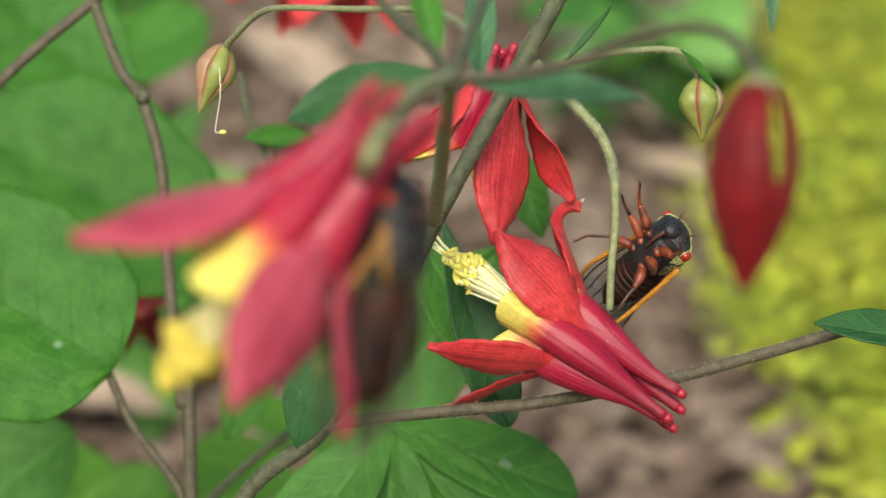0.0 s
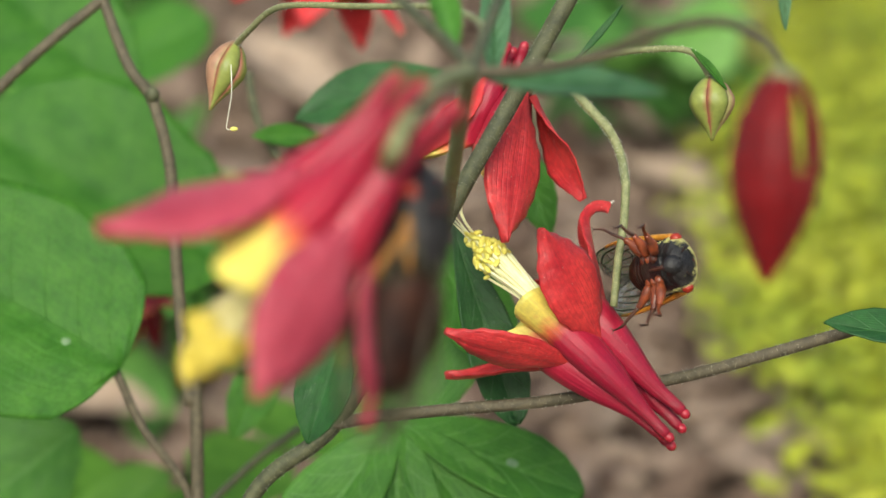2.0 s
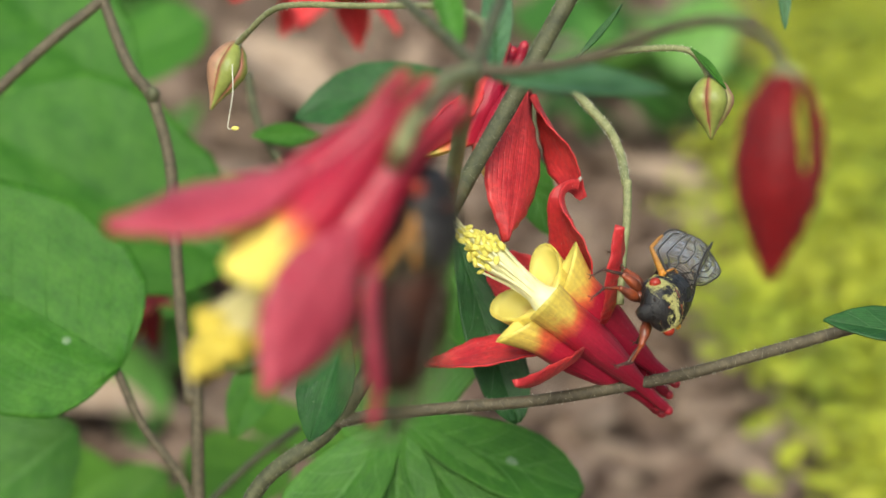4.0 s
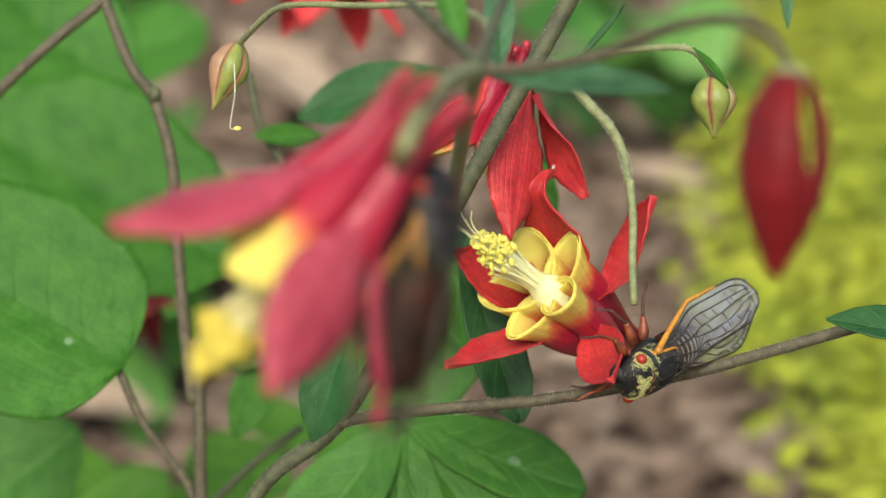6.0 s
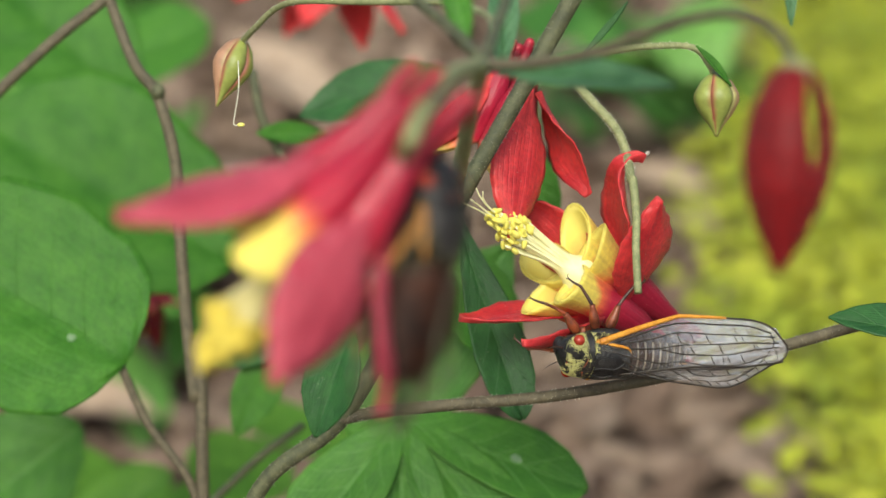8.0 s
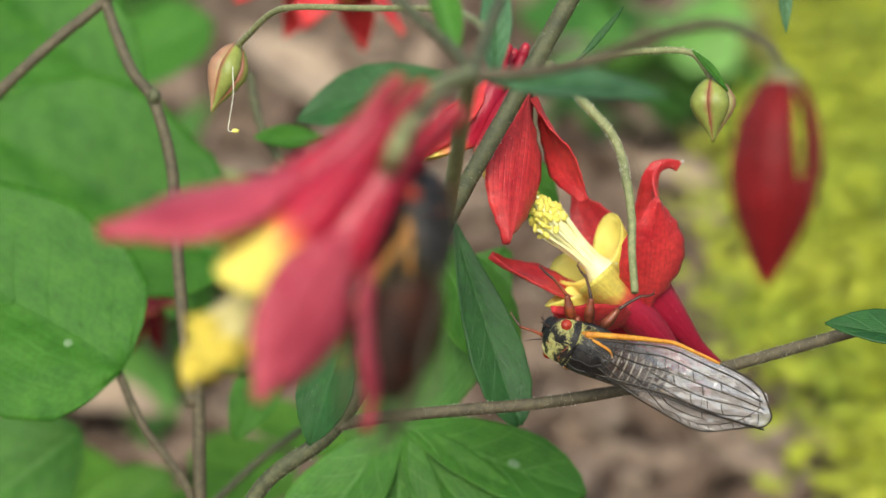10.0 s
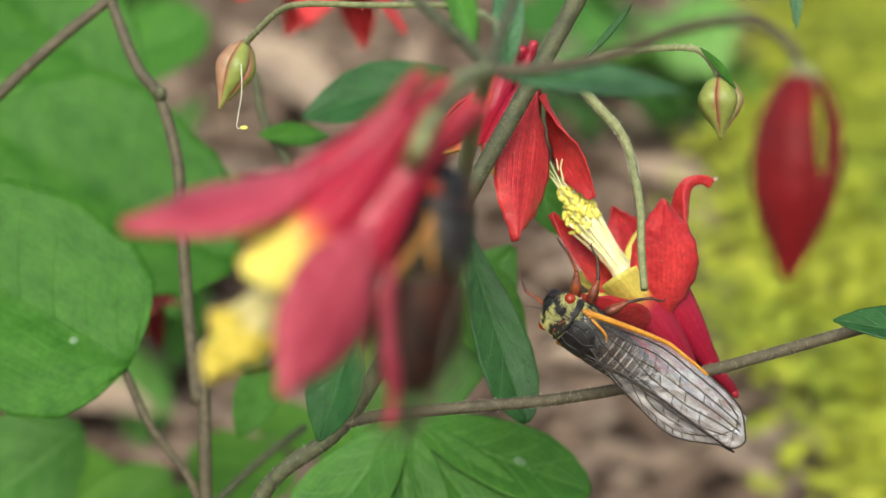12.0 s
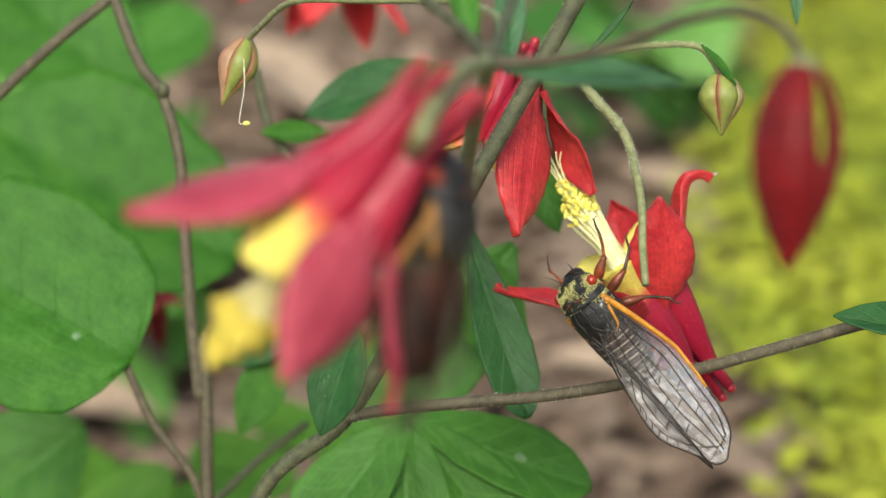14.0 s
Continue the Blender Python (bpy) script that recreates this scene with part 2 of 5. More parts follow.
STEM_PALE = mottled("stem_pale_green", (0.17, 0.19, 0.075), (0.28, 0.29, 0.135), 0.6, 700.0, 0.5)
HAIR = mottled("stem_hair", (0.5, 0.5, 0.38), (0.7, 0.7, 0.56), 0.6, 900.0, 0.0)
LEAF = veined("leaf_green", (0.042, 0.155, 0.014), (0.075, 0.225, 0.022), (0.16, 0.34, 0.08), 0.5, 0.3, 5.0, 0.03, 0.25, 0.3)
LEAF_LIGHT = veined("leaf_light_green", (0.036, 0.145, 0.012), (0.07, 0.215, 0.022), (0.10, 0.27, 0.05), 0.55, 0.35, 4.0, 0.02, 0.05, 0.25)
LEAF_BRIGHT = veined("leaf_bright_green", (0.085, 0.23, 0.022), (0.14, 0.32, 0.035), (0.16, 0.34, 0.06), 0.5, 0.35, 4.0, 0.02, 0.12, 0.25)
LEAF_DARK = veined("leaf_dark_green", (0.018, 0.078, 0.018), (0.034, 0.125, 0.028), (0.07, 0.19, 0.05), 0.42, 0.25, 6.0, 0.35, 0.2, 0.35)
BRACT = veined("bract_blue_green", (0.055, 0.15, 0.062), (0.105, 0.23, 0.10), (0.14, 0.27, 0.13), 0.5, 0.25, 5.0, 0.05, 0.4)
def bud_material(name, body, seam):
    """Bud sepals: plain in the middle, flushed along the seams."""
    m, n, l, b = material(name, 0.45)
    uv = n.new("ShaderNodeUVMap")
    tc = n.new("ShaderNodeTexCoord")
    sx = n.new("ShaderNodeSeparateXYZ")
    l.new(uv.outputs[0], sx.inputs[0])
    f = node(n, "ShaderNodeTexNoise", Scale=700.0, Detail=4.0)
    l.new(tc.outputs["Object"], f.inputs["Vector"])
    ad = n.new("ShaderNodeMath")
    ad.operation = "MULTIPLY_ADD"
    ad.inputs[1].default_value = 0.16
    l.new(f.outputs[0], ad.inputs[0])
    l.new(sx.outputs[0], ad.inputs[2])
    r = ramp(n, [(0.10, seam), (0.32, body), (0.82, body), (1.0, seam)])
    l.new(ad.outputs[0], r.inputs[0])
    r2 = ramp(n, [(0.3, (0.8, 0.8, 0.8)), (0.7, (1.1, 1.1, 1.1))])
    l.new(f.outputs[0], r2.inputs[0])
    c = mix(n, l, 1.0, r.outputs[0], r2.outputs[0], "MULTIPLY")
    l.new(c, b.inputs["Base Color"])
    bump(n, l, b, f.outputs[0], 0.5, 0.0003)
    see_through(m, n, l, b, c, 0.2)
    return m


BUD_PINK = bud_material("bud_pink", (0.40, 0.22, 0.13), (0.34, 0.32, 0.11))
BUD = bud_material("bud_green_pink", (0.27, 0.31, 0.07), (0.34, 0.11, 0.07))
for petal_like in (SEPAL, SEPAL_PINK, SEPAL_DEEP):
    petal_like.node_tree.nodes["Principled BSDF"].inputs["Sheen Weight"].default_value = 0.06
BLACK = mottled("cicada_black", (0.007, 0.007, 0.008), (0.030, 0.027, 0.025), 0.38, 500.0, 0.7, 0.35)
BELLY = mottled("cicada_belly", (0.013, 0.006, 0.004), (0.048, 0.017, 0.009), 0.5, 350.0, 0.4, 0.25)
ORANGE = mottled("cicada_orange", (0.50, 0.19, 0.015), (0.68, 0.32, 0.035), 0.4, 600.0, 0.3)
AMBER = mottled("cicada_amber", (0.20, 0.08, 0.012), (0.36, 0.16, 0.025), 0.5, 600.0, 0.3)
LEG = mottled("cicada_leg", (0.06, 0.018, 0.010), (0.32, 0.07, 0.022), 0.33, 420.0, 0.3)
LEG_DARK = mottled("cicada_leg_dark", (0.03, 0.015, 0.01), (0.12, 0.05, 0.03), 0.4, 500.0, 0.3)
EYE = mottled("cicada_eye", (0.24, 0.016, 0.008), (0.40, 0.04, 0.015), 0.25, 900.0, 0.1)
VEIN = mottled("wing_vein", (0.012, 0.010, 0.008), (0.05, 0.035, 0.02), 0.4, 600.0, 0.1)
PALE_VEIN = mottled("pale_wing_vein", (0.05, 0.048, 0.026), (0.10, 0.095, 0.05), 0.4, 600.0, 0.1)
GLINT_PALE = mottled("painted_glint", (0.11, 0.21, 0.09), (0.18, 0.28, 0.14), 0.5, 900.0, 0.5)
POLLEN = mottled("pollen", (0.48, 0.46, 0.14), (0.66, 0.63, 0.28), 0.9, 2500.0, 0.7)
# Same membrane twice: sky sheen painted in as grey, and left out.
WING_SHEEN = wing_material("wing_membrane", 0.40, 0.56, 0.90)
WING_NO_SHEEN = wing_material("sheenless_wing", 0.0, 0.03, 0.95)
DEAD = veined("dead_leaf_tan", (0.36, 0.26, 0.18), (0.54, 0.42, 0.31), (0.26, 0.18, 0.12), 0.8, 0.1, 5.0, 0.05, 0.4, 0.2)
RING = mottled("cicada_ring", (0.26, 0.22, 0.18), (0.42, 0.36, 0.30), 0.45, 500.0, 0.2)
RIB_DARK = mottled("leaf_rib_dark", (0.020, 0.082, 0.016), (0.034, 0.118, 0.024), 0.5, 600.0, 0.2)
RIB = mottled("leaf_rib", (0.075, 0.215, 0.03), (0.11, 0.28, 0.05), 0.5, 600.0, 0.2)


# ---------------------------------------------------------------- mesh helpers
def part(name, bm, mat, parent=None, label="", smooth=True):
    me = bpy.data.meshes.new(name)
    bmesh.ops.recalc_face_normals(bm, faces=bm.faces)
    bm.to_mesh(me)
    bm.free()
    if smooth:
        me.shade_smooth()
    for m in (mat if isinstance(mat, (list, tuple)) else [mat]):
        me.materials.append(m)
    ob = new(name, me)
    if parent is not None:
        ob.parent = parent
    if label:
        ob["label"] = label
    return ob


def holder(name, m=None):
    ob = new(name)
    ob.empty_display_size = 0.005
    if m is not None:
        ob.matrix_basis = m
    return ob


def basis(origin, z, x):
    """The pose with the given origin, z axis, and x axis as near as can be to x."""
    z = Vector(z).normalized()
    x = Vector(x)
    x = (x - z * x.dot(z)).normalized()
    y = z.cross(x)
    m = Matrix((x, y, z)).transposed().to_4x4()
    m.translation = Vector(origin)
    return m


def spline(pts, per=6):
    """A smooth line through the points, and its parameter."""
    p = [Vector(q) for q in pts]
    if len(p) == 2:
        return [p[0].lerp(p[1], i / per) for i in range(per + 1)]
    e = [2 * p[0] - p[1]] + p + [2 * p[-1] - p[-2]]
    out = []
    for i in range(1, len(e) - 2):
        for k in range(per):
            t = k / per
            a, b, c, d = e[i - 1], e[i], e[i + 1], e[i + 2]
            out.append(0.5 * (2 * b + (c - a) * t + (2 * a - 5 * b + 4 * c - d) * t * t + (3 * b - a - 3 * c + d) * t ** 3))
    out.append(p[-1])
    return out


def tube(bm, pts, radius, seg=10, per=6, rough=0.0, flat=1.0):
    """A round stem through the points; radius: a number, a pair, or a function of 0..1."""
    line = spline(pts, per)
    if not callable(radius):
        r0, r1 = radius if isinstance(radius, (tuple, list)) else (radius, radius)
        radius = lambda s: r0 + (r1 - r0) * s
    up = Vector((0.31, 0.22, 0.92))
    rings = []
    for i, p in enumerate(line):
        d = (line[min(i + 1, len(line) - 1)] - line[max(i - 1, 0)]).normalized()
        a = (up - d * up.dot(d)).normalized()
        up = a
        b = d.cross(a)
        r = radius(i / (len(line) - 1))
        ring = []
        for k in range(seg):
            w = 2 * math.pi * k / seg
            rr = r * (1 + rough * noise.noise(p * 900 + Vector((k * 3.1, 0, 0))))
            ring.append(bm.verts.new(p + a * rr * math.cos(w) + b * rr * flat * math.sin(w)))
        rings.append(ring)
    for q, w in zip(rings, rings[1:]):
        for k in range(seg):
            bm.faces.new((q[k], q[(k + 1) % seg], w[(k + 1) % seg], w[k]))
    bm.faces.new(rings[0])
    bm.faces.new(rings[-1])
    return bm


def sheet(bm, f, nu, nv, thick, uvs=True, wrap=False):
    """A thin solid sheet f(u, v), u and v 0..1, of the given thickness; UV holds (v, u)."""
    lay = bm.loops.layers.uv.verify()
    e = 1e-3
    top, low = [], []
    cols = nv if wrap else nv + 1
    for i in range(nu + 1):
        ta, la = [], []
        for j in range(cols):
            u, v = i / nu, j / nv
            p = f(u, v)
            du = f(min(u + e, 1), v) - f(max(u - e, 0), v)
            dv = f(u, v + e) - f(u, v - e) if wrap else f(u, min(v + e, 1)) - f(u, max(v - e, 0))
            nn = du.cross(dv)
            nn = nn.normalized() if nn.length > 1e-16 else Vector((0, 0, 1))
            ta.append((bm.verts.new(p + nn * thick / 2), u, v))
            la.append((bm.verts.new(p - nn * thick / 2), u, v))
        top.append(ta)
        low.append(la)

    def quad(a, b, c, d):
        try:
            fc = bm.faces.new([q[0] for q in (a, b, c, d)])
        except ValueError:
            return
        for lp, q in zip(fc.loops, (a, b, c, d)):
            lp[lay].uv = (q[2], q[1])
    for i in range(nu):
        for j in range(nv):
            k = (j + 1) % cols
            quad(top[i][j], top[i][k], top[i + 1][k], top[i + 1][j])
            quad(low[i][j], low[i + 1][j], low[i + 1][k], low[i][k])
        if not wrap:
            quad(top[i][0], top[i + 1][0], low[i + 1][0], low[i][0])
            quad(top[i][nv], low[i][nv], low[i + 1][nv], top[i + 1][nv])
    for j in range(nv):
        k = (j + 1) % cols
        quad(top[0][j], low[0][j], low[0][k], top[0][k])
        quad(top[nu][j], top[nu][k], low[nu][k], low[nu][j])
    return bm


def ball(bm, c, r, sub=2, stretch=(1, 1, 1), turn=None):
    m = Matrix.Translation(Vector(c)) @ (turn.to_4x4() if turn else Matrix()) @ Matrix.Diagonal((*[r * s for s in stretch], 1))
    bmesh.ops.create_icosphere(bm, subdivisions=sub, radius=1.0, matrix=m)
    return bm


def bent(x, pts):
    """Interpolate (x, y) stops, eased."""
    for (a, b), (c, d) in zip(pts, pts[1:]):
        if x <= c:
            t = (x - a) / (c - a)
            t = t * t * (3 - 2 * t)
            return b + (d - b) * t
    return pts[-1][1]


def lin(x, pts):
    for (a, b), (c, d) in zip(pts, pts[1:]):
        if x <= c:
            return b + (d - b) * (x - a) / (c - a)
    return pts[-1][1]


def loft(bm, stops, seg=20, steps=5):
    """A body along y: stops of (y, half width, middle z, half height), in mm."""
    rings = []
    ys = []
    for (a, b) in zip(stops, stops[1:]):
        for k in range(steps):
            t = k / steps
            s = t * t * (3 - 2 * t) * 0.5 + t * 0.5
            ys.append([a[i] + (b[i] - a[i]) * (t if i == 0 else s) for i in range(4)])
    ys.append(list(stops[-1]))
    for y, w, zc, h in ys:
        rings.append([bm.verts.new((w * math.cos(2 * math.pi * k / seg) * MM, y * MM, (zc + h * math.sin(2 * math.pi * k / seg)) * MM)) for k in range(seg)])
    for q, r in zip(rings, rings[1:]):
        for k in range(seg):
            bm.faces.new((q[k], q[(k + 1) % seg], r[(k + 1) % seg], r[k]))
    bm.faces.new(rings[0])
    bm.faces.new(rings[-1])
    return bm


# ---------------------------------------------------------------- columbine flower
OVAL_SEPAL = [(0, 0.20), (0.1, 0.36), (0.22, 0.68), (0.36, 0.94), (0.48, 1.0), (0.62, 0.94), (0.75, 0.74), (0.86, 0.44), (0.94, 0.19), (1, 0.03)]
TAILED_SEPAL = [(0, 0.20), (0.1, 0.40), (0.22, 0.75), (0.34, 1.0), (0.46, 0.96), (0.58, 0.70), (0.68, 0.42), (0.78, 0.25), (0.9, 0.16), (1, 0.06)]


def sepal(length, width, rise, flare, curl, twist=0.0, base_r=3.8):
    """A pointed sepal; it leaves the axis by `rise` degrees, bends by `flare`, and its tip curls by `curl`. Local z is the flower's axis, x points outwards."""
    n = 24
    pos, ang = [Vector((base_r, 0, -3.2))], []
    for i in range(n + 1):
        s = i / n
        a = rise + flare * s + curl * max(0, s - 0.72) / 0.28
        ang.append(radians(a))
        if i:
            st = length / n
            pos.append(pos[-1] + Vector((math.sin(ang[i]), 0, math.cos(ang[i]))) * st)

    def f(u, v):
        i = min(int(u * n), n - 1)
        p = pos[i].lerp(pos[i + 1], u * n - i)
        a = ang[i] + (ang[i + 1] - ang[i]) * (u * n - i)
        w = width / 2 * bent(u, TAILED_SEPAL if curl > 60 else OVAL_SEPAL)
        x = (v - 0.5) * 2
        nrm = Vector((math.cos(a), 0, -math.sin(a)))
        t = radians(twist) * u
        q = Vector((0, 1, 0)) * math.cos(t) + nrm * math.sin(t)
        wob = (0.20 * math.sin(u * 17 + v * 5) + 0.12 * math.sin(u * 41 + v * 9 + width)) * abs(x)
        return (p + q * x * w + nrm * (width * 0.13 * (1 - x * x) - 0.25 * math.exp(-(x * 7) ** 2) + wob * 0.6)) * MM
    return sheet(bmesh.new(), f, 40, 14, 0.28 * MM)


def petal(tip_r=2.6, lean=0.0, long=10.5, spur=24.5, fat=1.0, sway=0.0, lining=False):
    """A hollow petal: a spur that narrows backwards to a small knob, and a slanted yellow mouth in front."""
    def f(u, v):
        a = 2 * math.pi * v
        c = math.cos(a)
        k = (c + 1) / 2
        low = min(5.4, long * 0.55)
        zend = low + (long - low) * k ** 1.1 + 0.25 * math.sin(2 * a + sway * 3)
        z = -spur + (zend + spur) * u
        r = lin(u, [(0, 0.30), (0.015, 0.74), (0.045, 0.92), (0.08, 0.80), (0.16, 0.98), (0.3, 1.55), (0.42, 2.25), (0.54, 2.85), (0.66, 3.25), (0.78, 3.5), (0.90, 3.85), (1, 4.0)])
        ctr = lin(u, [(0, tip_r), (0.08, tip_r + 0.15), (0.2, tip_r * 0.6 + 1.1), (0.4, 3.3), (0.6, 3.9), (0.8, 4.2), (1, 4.5)])
        r *= 1 + (fat - 1) * min(1, u * 4)
        r *= 1 + 0.06 * math.sin(3 * a + u * 4 + sway) * min(1, u * 3) * (1 - u)
        out = r * c + (1.7 * (max(0, u - 0.78) / 0.22) ** 1.4 * k)
        if lining:
            out -= 0.48 * c
            r -= 0.48
        tan = r * math.sin(a) * lin(u, [(0, 0.92), (0.6, 0.90), (0.85, 0.78), (1, 0.82)]) + sway * (1 - u) ** 1.6 + 0.25 * math.sin(u * 6 + sway * 3) * (1 - u)
        return Vector((ctr + out + lean * (1 - u) ** 2, tan, z)) * MM
    if lining:
        return sheet(bmesh.new(), lambda u, v: f(0.60 + 0.393 * u, v), 12, 20, 0.12 * MM, wrap=True)
    return sheet(bmesh.new(), f, 34, 20, 0.25 * MM, wrap=True)


def flower(name, label, long=10.5, tip=2.4, spur=24.5, fat=1.0, sepals=((18, 8, 24, 8, 0, 0),) * 5, seed=1, azimuths=(36, 108, 180, 252, 324), sepal_r=3.8, stamen_len=1.0, spread=1.0, sepal_mat=None, petal_mat=None, anther=1.0, stamen_mats=None):
    """A nodding columbine flower. Origin where the stalk meets it, z along the stamens."""
    rnd = random.Random(seed)
    top = tagged(holder(name), label, "flower", "columbine flowers")
    for k in range(5):
        a = 72 * k
        shape = (tip + rnd.uniform(-0.3, 0.5), rnd.uniform(-0.5, 0.6), long + rnd.uniform(-0.6, 0.8), spur + rnd.uniform(-1.2, 0.8), fat, rnd.uniform(-1.3, 1.3))
        ob = part("petal", petal(*shape), petal_mat or PETAL, top, "red spur petal with a yellow mouth")
        part("lining", petal(*shape, True), LINING, ob, "pale yellow inner lining")
        ob.matrix_basis = pose(0, 0, 0, 0, 0, a + rnd.uniform(-4, 4))
        kn = part("spur_knob", ball(bmesh.new(), (0, 0, 0), 0.84 * MM, 2, (1, 1, 1.15)), SPUR_TIP, ob)
        kn.matrix_basis = pose((shape[0] + shape[1]) * MM, (shape[5] + 0.25 * math.sin(shape[5] * 3)) * MM, (0.1 - shape[3]) * MM)
    for k, (ln, wd, rise, flare, curl, tw) in enumerate(sepals):
        ob = part("sepal", sepal(ln, wd, rise, flare, curl, tw, sepal_r), sepal_mat or SEPAL, top, "red pointed sepal")
        turn = azimuths[k] + rnd.uniform(-4, 4)
        ob.matrix_basis = pose(0, 0, 0, 0, 0, turn)
        ob["turn"] = turn
        if curl > 60:
            tip_at = max(ob.data.vertices, key=lambda q: q.co.x).co
            part("withered_tip", ball(bmesh.new(), tip_at, 0.42 * MM, 2, (1.4, 0.8, 0.7)), RING, ob, "withered pale tip")
    col = bmesh.new()
    tips = []
    count = 84 if stamen_len > 0.6 else 24
    for k in range(count):
        a = k * 2.39996
        q = math.sqrt((k + 0.5) / count)
        ln = (17.4 + 6.2 * (1 - q) + rnd.uniform(-1.3, 1.2)) * stamen_len
        rt = q * (2.5 + rnd.uniform(-0.5, 0.7)) * spread + 0.2
        pts = [Vector((1.8 * q * math.cos(a), 1.8 * q * math.sin(a), 1.0)), Vector((1.6 * q * math.cos(a), 1.6 * q * math.sin(a), ln * 0.55)), Vector((rt * math.cos(a), rt * math.sin(a), ln))]
        tube(col, [p * MM for p in pts], (0.42 * MM, 0.20 * MM), 6, 4)
        tips.append(pts[-1] * MM)
    tube(col, [Vector((0, 0, 1 * MM)), Vector((0, 0, 8 * MM * stamen_len)), Vector((0, 0, 17 * MM * stamen_len))], lambda q: lin(q, [(0, 3.2), (0.26, 3.0), (0.36, 2.1), (0.55, 1.6), (1, 1.1)]) * MM, 16, 6)
    fil_mat, anther_mat = stamen_mats or (FILAMENT, ANTHER)
    part("stamen_column", col, fil_mat, top, "cream column of stamen filaments")
    shared = None
    for p in tips:
        if shared is None:
            ob = part("anther", ball(bmesh.new(), (0, 0, 0), 0.66 * MM, 2, (0.75, 0.62, 1.3)), anther_mat, top, "yellow anther")
            shared = ob.data
        else:
            ob = new("anther", shared)
            ob.parent = top
            ob["label"] = "yellow anther"
        ob.matrix_basis = pose(*p, rnd.uniform(-60, 60), rnd.uniform(-60, 60), rnd.uniform(0, 180)) @ Matrix.Scale(rnd.uniform(0.75, 1.15) * anther, 4)
    for k in range(5 if stamen_len > 0.9 else 0):
        a = k * 1.2566
        b = bmesh.new()
        tube(b, [Vector((0.5 * math.cos(a), 0.5 * math.sin(a), 8)) * MM, Vector((0.6 * math.cos(a), 0.6 * math.sin(a), 22)) * MM, Vector((1.0 * math.cos(a) + 0.4, 1.0 * math.sin(a), 26)) * MM,
                 Vector((2.0 * math.cos(a) + 0.8, 1.6 * math.sin(a), 28.5 + rnd.uniform(-1, 1))) * MM], (0.22 * MM, 0.10 * MM), 6, 4)
        part("style", b, FILAMENT, top)
    b = bmesh.new()
    ball(b, (0, 0, -0.8 * MM), 1.9 * MM, 2, (1, 1, 0.8))
    part("receptacle", b, STEM_PALE, top)
    return top


# ---------------------------------------------------------------- cicada
def wing_point(s, c, side):
    """A point of the folded forewing: s from hinge to tip, c from the front edge to the rear edge."""
    w = 11.2 * lin(s, [(0, 0.16), (0.08, 0.40), (0.2, 0.66), (0.35, 0.86), (0.5, 0.97), (0.62, 1.0), (0.75, 0.96), (0.86, 0.86), (0.93, 0.70), (0.975, 0.46), (0.993, 0.24), (1, 0.05)])
    drop = bent(s, [(0, 0), (0.8, 0.05), (0.93, 0.13), (1, 0.42)]) * 11
    cx = 4.25 + 1.85 * math.sin(math.pi * min(s, 1) * 0.9)
    cz = 1.2 - 4.6 * min(1, s * 2.4) + 1.0 * s
    ch = Vector((-0.74, 0.0, 0.67))
    p = Vector((cx, 3.0 - 33.0 * s, cz)) + ch * (drop * 0.9 + w * c * (1 - 0.34 * bent(s, [(0, 0), (0.7, 0), (1, 1)])))
    p += Vector((0.67, 0, 0.74)) * (1.1 * math.sin(math.pi * c) * math.sin(math.pi * min(1, s + 0.1)))
    return Vector((p.x * side, p.y, p.z)) * MM


